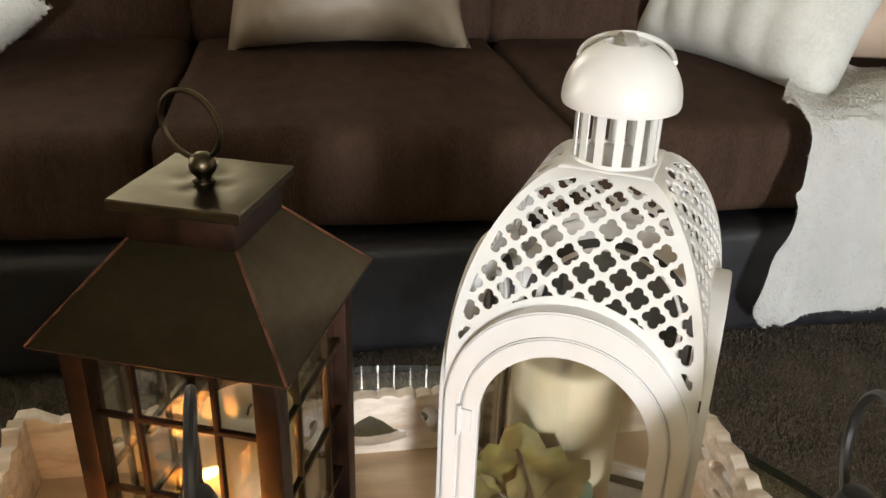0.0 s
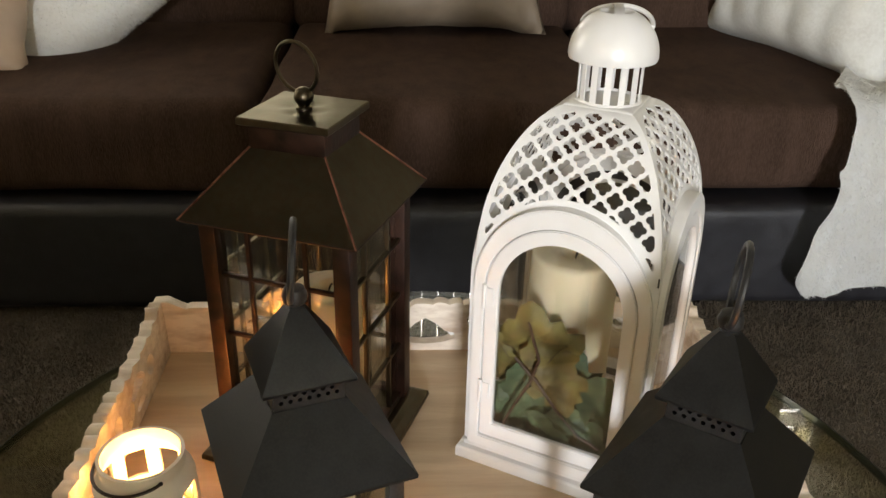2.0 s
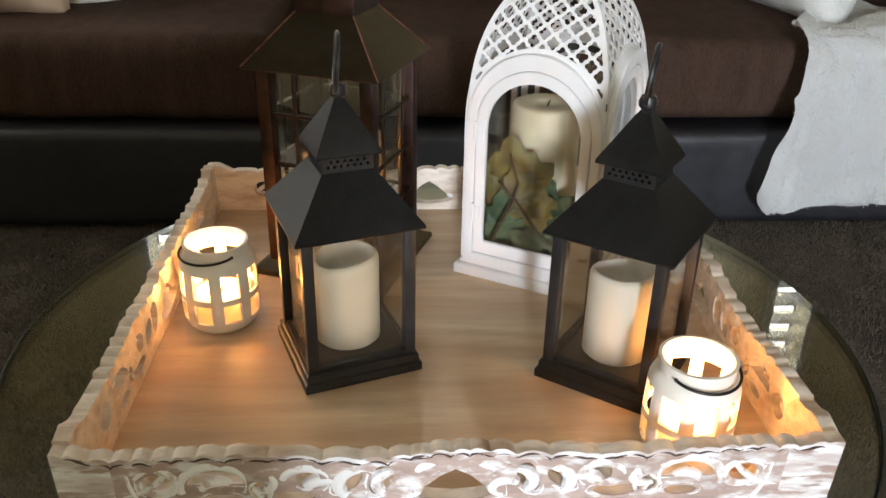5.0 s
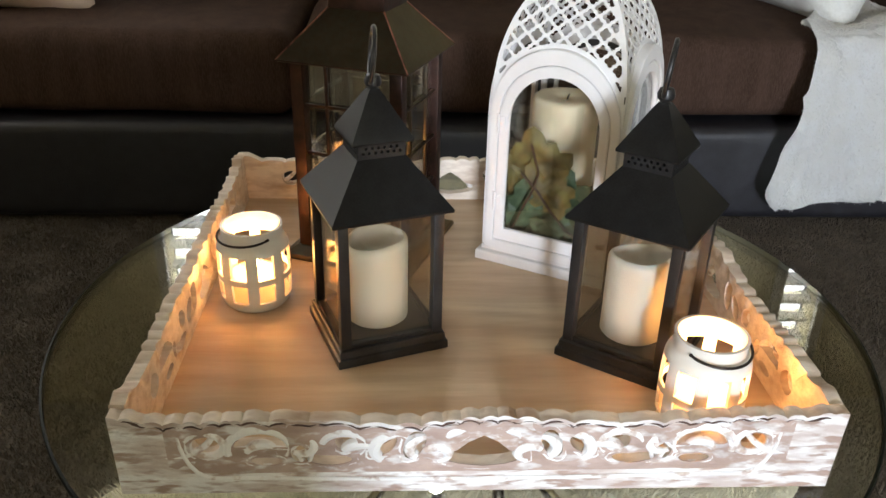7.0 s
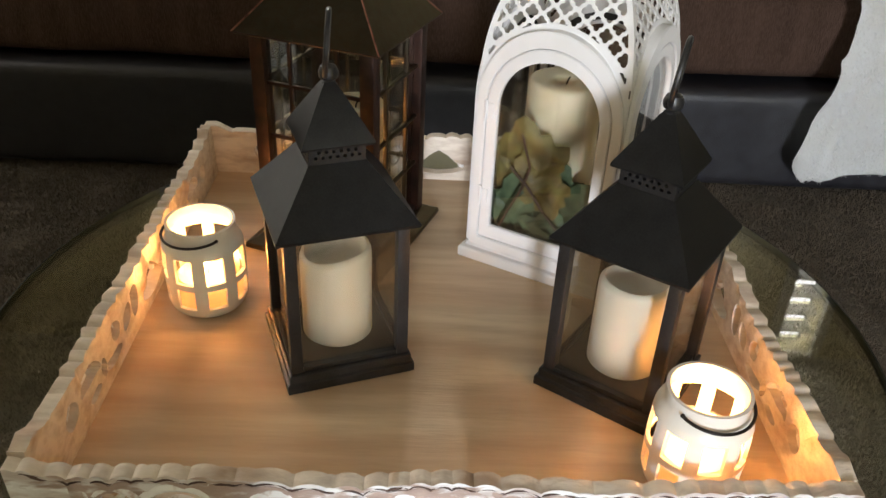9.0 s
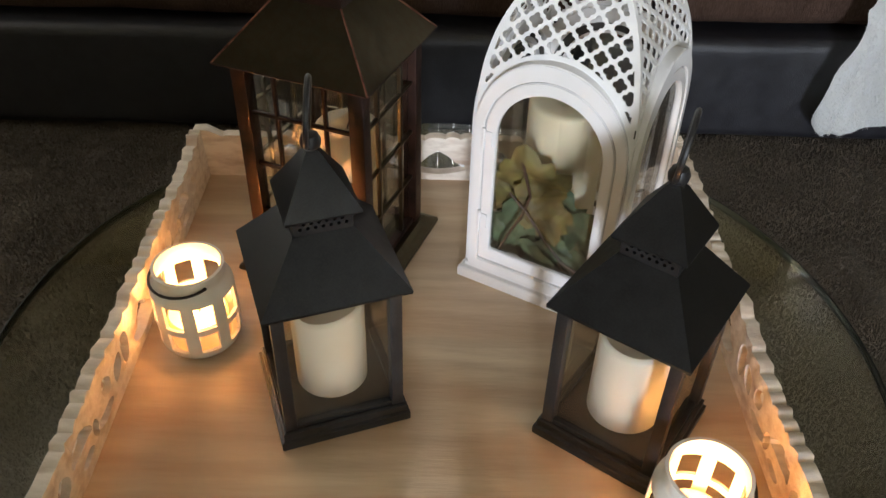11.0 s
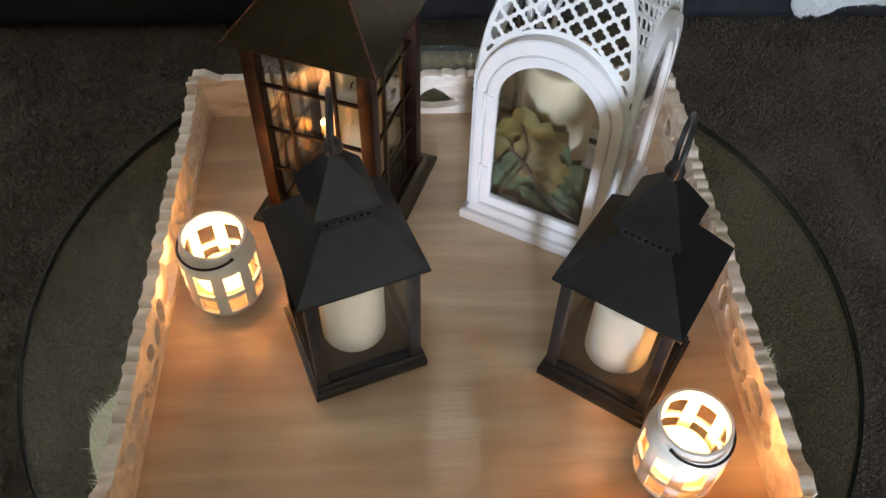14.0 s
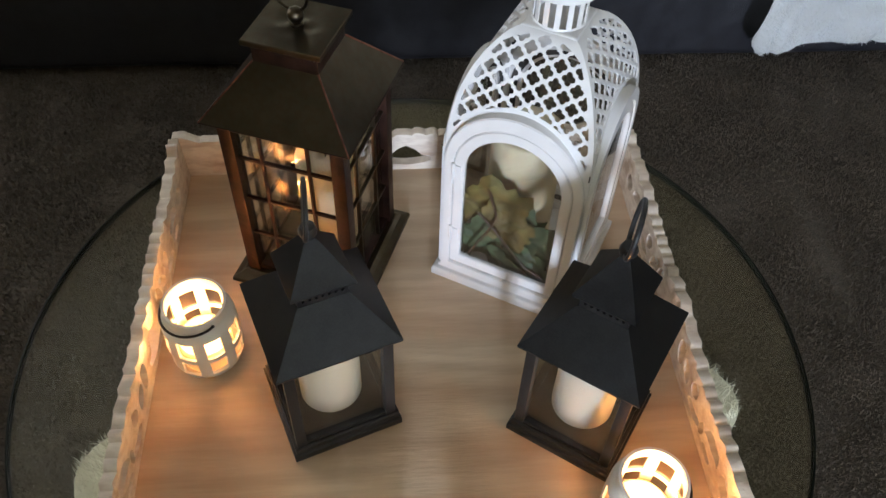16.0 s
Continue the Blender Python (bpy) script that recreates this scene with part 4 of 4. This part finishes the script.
prof += [(0.0165, 0.4897), (0.0150, 0.4880), (0.0146, 0.4800), (0.0140, 0.4720), (0, 0.4715)]
part("dome_cap", lathe(prof, 56, close=False), M_WHITE, wl, "glossy white dome cap with an open top", 50)
part("bail", move(tube(ring_points(0.0328, 30, 0.0, math.pi), 0.0023, 8), pose(0.0, 0.002, 0.4770, -68, 0, 8)), M_WHITE, wl, "white bail handle folded back over the cap")
bm = bmesh.new()
rows = []
for y, z in ((-0.0165, 0.4880), (-0.0130, 0.4925), (-0.0070, 0.4950), (0.0, 0.4957), (0.0070, 0.4950), (0.0130, 0.4925), (0.0165, 0.4880)):
    rows.append([bm.verts.new((x, y, z)) for x in (-0.0046, 0.0046)])
for a, b in zip(rows, rows[1:]):
    bm.faces.new((a[0], a[1], b[1], b[0]))
bmesh.ops.solidify(bm, geom=list(bm.faces), thickness=0.0016)
part("strap", move(bm, pose(0, 0, 0, 0, 0, 22)), M_WHITE, wl, "flat strap across the open top", 50)
pillar((-0.090, 0.5210, TZ + 0.0182), 0.0400, 0.172, M_WAX, 0.0, 0.0, True, label="ivory pillar candle inside the bronze lantern")
pillar((0.175, 0.5045, TZ + 0.0225), 0.0470, 0.216, M_WAX, 0.0, 0.0, True, label="thick ivory pillar candle inside the white lantern")


# ---------------------------------------------------------------- leaf spray inside the white lantern
def leaf_bend(u, v, size, seed):
    """How far a leaf's blade lies off its plane."""
    curl, tw = 0.5 + (seed % 7) / 10, (seed % 11) / 9 - 0.6
    a, b = u / size, v / size
    return size * (0.48 * curl * a * a + 0.16 * curl * (b - 0.4) ** 2 + 0.25 * tw * a * b + 0.035 * math.sin(b * 13 + abs(a) * 11 + seed) + 0.05 * abs(a) * math.cos(a * 15 + seed))


def leaf(size, seed):
    rnd = random.Random(seed)
    lobes = [(0.0, 0.0), (0.14, -0.03), (0.34, 0.0), (0.47, 0.14), (0.40, 0.26), (0.54, 0.40), (0.52, 0.55), (0.34, 0.57), (0.33, 0.74), (0.20, 0.76), (0.14, 0.90), (0.0, 1.0)]
    half = [(x * rnd.uniform(0.88, 1.12), y + rnd.uniform(-0.02, 0.02)) for x, y in lobes]
    half[0], half[-1] = (0.0, 0.0), (0.0, 1.0)
    loop = half + [(-x * rnd.uniform(0.88, 1.12), y) for x, y in half[-2:0:-1]]
    rim = fine_outline(loop, 0.05)
    bm = bmesh.new()
    # blade: rim, a ring inside it and the middle rib, so that it can bend
    n = len(rim)
    rings = []
    for q in (1.0, 0.8, 0.6, 0.4, 0.2):
        rings.append([bm.verts.new((size * q * x, 0, size * (0.42 + q * (y - 0.42)))) for x, y in rim])
    mid = bm.verts.new((0, 0, size * 0.42))
    for a, b in zip(rings, rings[1:]):
        for i in range(n):
            bm.faces.new((a[i], a[(i + 1) % n], b[(i + 1) % n], b[i]))
    for i in range(n):
        bm.faces.new((rings[-1][i], rings[-1][(i + 1) % n], mid))
    for v in bm.verts:
        v.co.y = leaf_bend(v.co.x, v.co.z, size, seed)
    bmesh.ops.recalc_face_normals(bm, faces=bm.faces)
    bmesh.ops.solidify(bm, geom=list(bm.faces), thickness=0.0006)
    return bm


spray = thing("leaf_spray", pose(0.1905, 0.5018, TZ + 0.0225, 0, 0, -29.8), "artificial spray of olive and green autumn leaves inside the white lantern", "artificial plant")
part("stem", tube([(-0.056, -0.074, 0.005), (-0.054, -0.085, 0.030), (-0.042, -0.087, 0.060), (-0.026, -0.088, 0.095), (-0.018, -0.087, 0.125), (-0.034, -0.084, 0.165)], 0.0019, 6), M_LEAFB, spray, "thin brown stem")
part("stem", tube([(-0.045, -0.087, 0.120), (-0.020, -0.088, 0.100), (0.005, -0.088, 0.070), (0.030, -0.087, 0.045), (0.055, -0.086, 0.035)], 0.0018, 6), M_LEAFB, spray, "thin brown stem")
part("stem", tube([(-0.057, -0.040, 0.004), (-0.060, -0.055, 0.015), (-0.061, -0.064, 0.035), (-0.054, -0.066, 0.050)], 0.0013, 6), M_LEAFB, spray, "thin brown stem")
OL, GR, BR = (M_LEAFY, "olive yellow leaf"), (M_LEAFG, "dull green leaf"), (M_LEAFB, "dry brown leaf")
for x, y, z, rx, ry, rz, size, (mat, lab) in ((-0.026, -0.076, 0.092, 12, -6, 10, 0.098, OL), (-0.008, -0.070, 0.140, 160, 20, 14, 0.066, OL), (-0.040, -0.066, 0.080, 18, -34, 16, 0.080, OL),
                                              (-0.010, -0.072, 0.110, 170, -24, 4, 0.062, OL), (0.026, -0.066, 0.022, 10, 18, -6, 0.098, GR), (-0.012, -0.072, 0.016, 6, -20, 8, 0.100, GR),
                                              (0.048, -0.060, 0.012, 20, 34, -14, 0.090, GR), (-0.040, -0.066, 0.018, 10, -44, 16, 0.084, GR), (0.050, -0.058, 0.055, 24, 58, -20, 0.070, GR),
                                              (-0.034, -0.076, 0.010, 20, 66, 0, 0.062, GR), (0.016, -0.078, 0.010, 12, 84, 4, 0.074, GR), (0.004, -0.060, 0.040, 4, 4, 0, 0.090, GR), (0.030, -0.074, 0.012, 10, -60, 0, 0.072, GR)):
    blade = move(leaf(size, int(abs(x * 9000 + z * 7000 + rx))), pose(x, y + 0.010, z, rx, ry, rz))
    for v in blade.verts:
        v.co = Vector((max(-0.068, min(0.070, v.co.x)), max(-0.086 + 0.004 * math.sin(v.co.x * 190 + v.co.z * 140), v.co.y), max(0.0, v.co.z)))
    lf = part("leaf", blade, mat, spray, lab, 60)
    for a, ln in ((0, 0.92), (-42, 0.60), (42, 0.60), (-72, 0.38), (72, 0.38)):
        pts = []
        for k in range(7):
            u, v = size * ln * k / 6 * math.sin(radians(a)), size * (0.06 + ln * k / 6 * math.cos(radians(a)))
            pts.append((u, leaf_bend(u, v, size, int(abs(x * 9000 + z * 7000 + rx))) - 0.0008, v))
        vein = move(tube(pts, 0.0007, 5, taper=lambda t: 1 - 0.7 * t), pose(x, y + 0.010, z, rx, ry, rz))
        for v in vein.verts:
            v.co = Vector((max(-0.068, min(0.070, v.co.x)), max(-0.0872 + 0.004 * math.sin(v.co.x * 190 + v.co.z * 140), v.co.y), max(0.0, v.co.z)))
        part("vein", vein, M_LEAFB, lf)


# ---------------------------------------------------------------- ceramic candle holders
def holder(m, turn, label, watts, a0, a1, k=1.0):
    t = thing("candle_holder", m, label, "candle holder", "white lattice candle holders")
    rows = [(0.0345, 0.0), (0.0405, 0.0025), (0.0452, 0.008), (0.0475, 0.0150), (0.0482, 0.0180), (0.0488, 0.031), (0.0490, 0.0440), (0.0490, 0.0520), (0.0488, 0.068), (0.0480, 0.0845), (0.0470, 0.0890),
            (0.0448, 0.0935), (0.0418, 0.0970), (0.0402, 0.0990), (0.0398, 0.1020), (0.0406, 0.1110), (0.0408, 0.1135)]
    rows = [(r * k, z) for r, z in rows]
    seg, cell = 80, 10
    bm = bmesh.new()
    rings = [[bm.verts.new((r * math.cos(math.tau * (i + 0.5) / seg + turn), r * math.sin(math.tau * (i + 0.5) / seg + turn), z)) for i in range(seg)] for r, z in rows]
    for row in range(len(rows) - 1):
        for i in range(seg):
            c = i % cell
            if row in (4, 5, 7, 8) and 2 <= c <= 7:
                continue
            j = (i + 1) % seg
            bm.faces.new((rings[row][i], rings[row][j], rings[row + 1][j], rings[row + 1][i]))
    bm.faces.new(rings[0])
    bmesh.ops.recalc_face_normals(bm, faces=bm.faces)
    bmesh.ops.solidify(bm, geom=list(bm.faces), thickness=0.0036)
    part("jar", bm, M_CERAMIC, t, "white glazed jar with square cut-outs", 40)
    pts = [(r * math.cos(radians(a0 + (a1 - a0) * i / 30)), r * math.sin(radians(a0 + (a1 - a0) * i / 30)), (0.1050 - 0.0055 * math.sin(math.pi * i / 30) ** 0.7))
           for i in range(31) for r in (k * (0.0425 + 0.0036 * math.sin(math.pi * i / 30)),)]
    part("handle", tube(pts, 0.0016, 8), M_WIRE, t, "thin dark wire bail handle")
    for p in (pts[0], pts[-1]):
        part("bead", move(lathe([(0, -0.002), (0.0018, -0.0012), (0.0022, 0), (0.0018, 0.0012), (0, 0.002)], 10, close=False), Matrix.Translation(p)), M_WIRE, t)
    part("votive", lathe([(0, 0.0045), (0.0320, 0.0045), (0.0340, 0.007), (0.0345, 0.0400), (0.0330, 0.0425), (0.0270, 0.0415), (0.010, 0.0395), (0, 0.0395)], 36, close=False), M_VOTIVE, t, "ivory votive candle with its flame's light put in as emission", 60)
    part("wick", tube([(0.002, 0, 0.0392), (0.0022, 0, 0.0440), (0.0028, 0.0006, 0.0475)], 0.0008, 6), M_WICK, t, "burnt black wick")
    f = part("flame", move(flame_tip(0.024, 0.0042), pose(0.002, 0, 0.0470)), M_FLAME, t, "yellow candle flame")
    f.visible_shadow = False
    point("candle_light", (m @ Vector((0.002, 0, 0.0590))), watts, WARM, 0.018)
    return t


holder(pose(-0.253, 0.341, TZ), radians(4), "lit white ceramic candle holder with square cut-outs", 1.5, -52, -222, 0.97)
holder(pose(0.264, 0.078, TZ), radians(20), "lit white ceramic candle holder beside the tray's front rim", 1.5, -138, 8, 0.94)
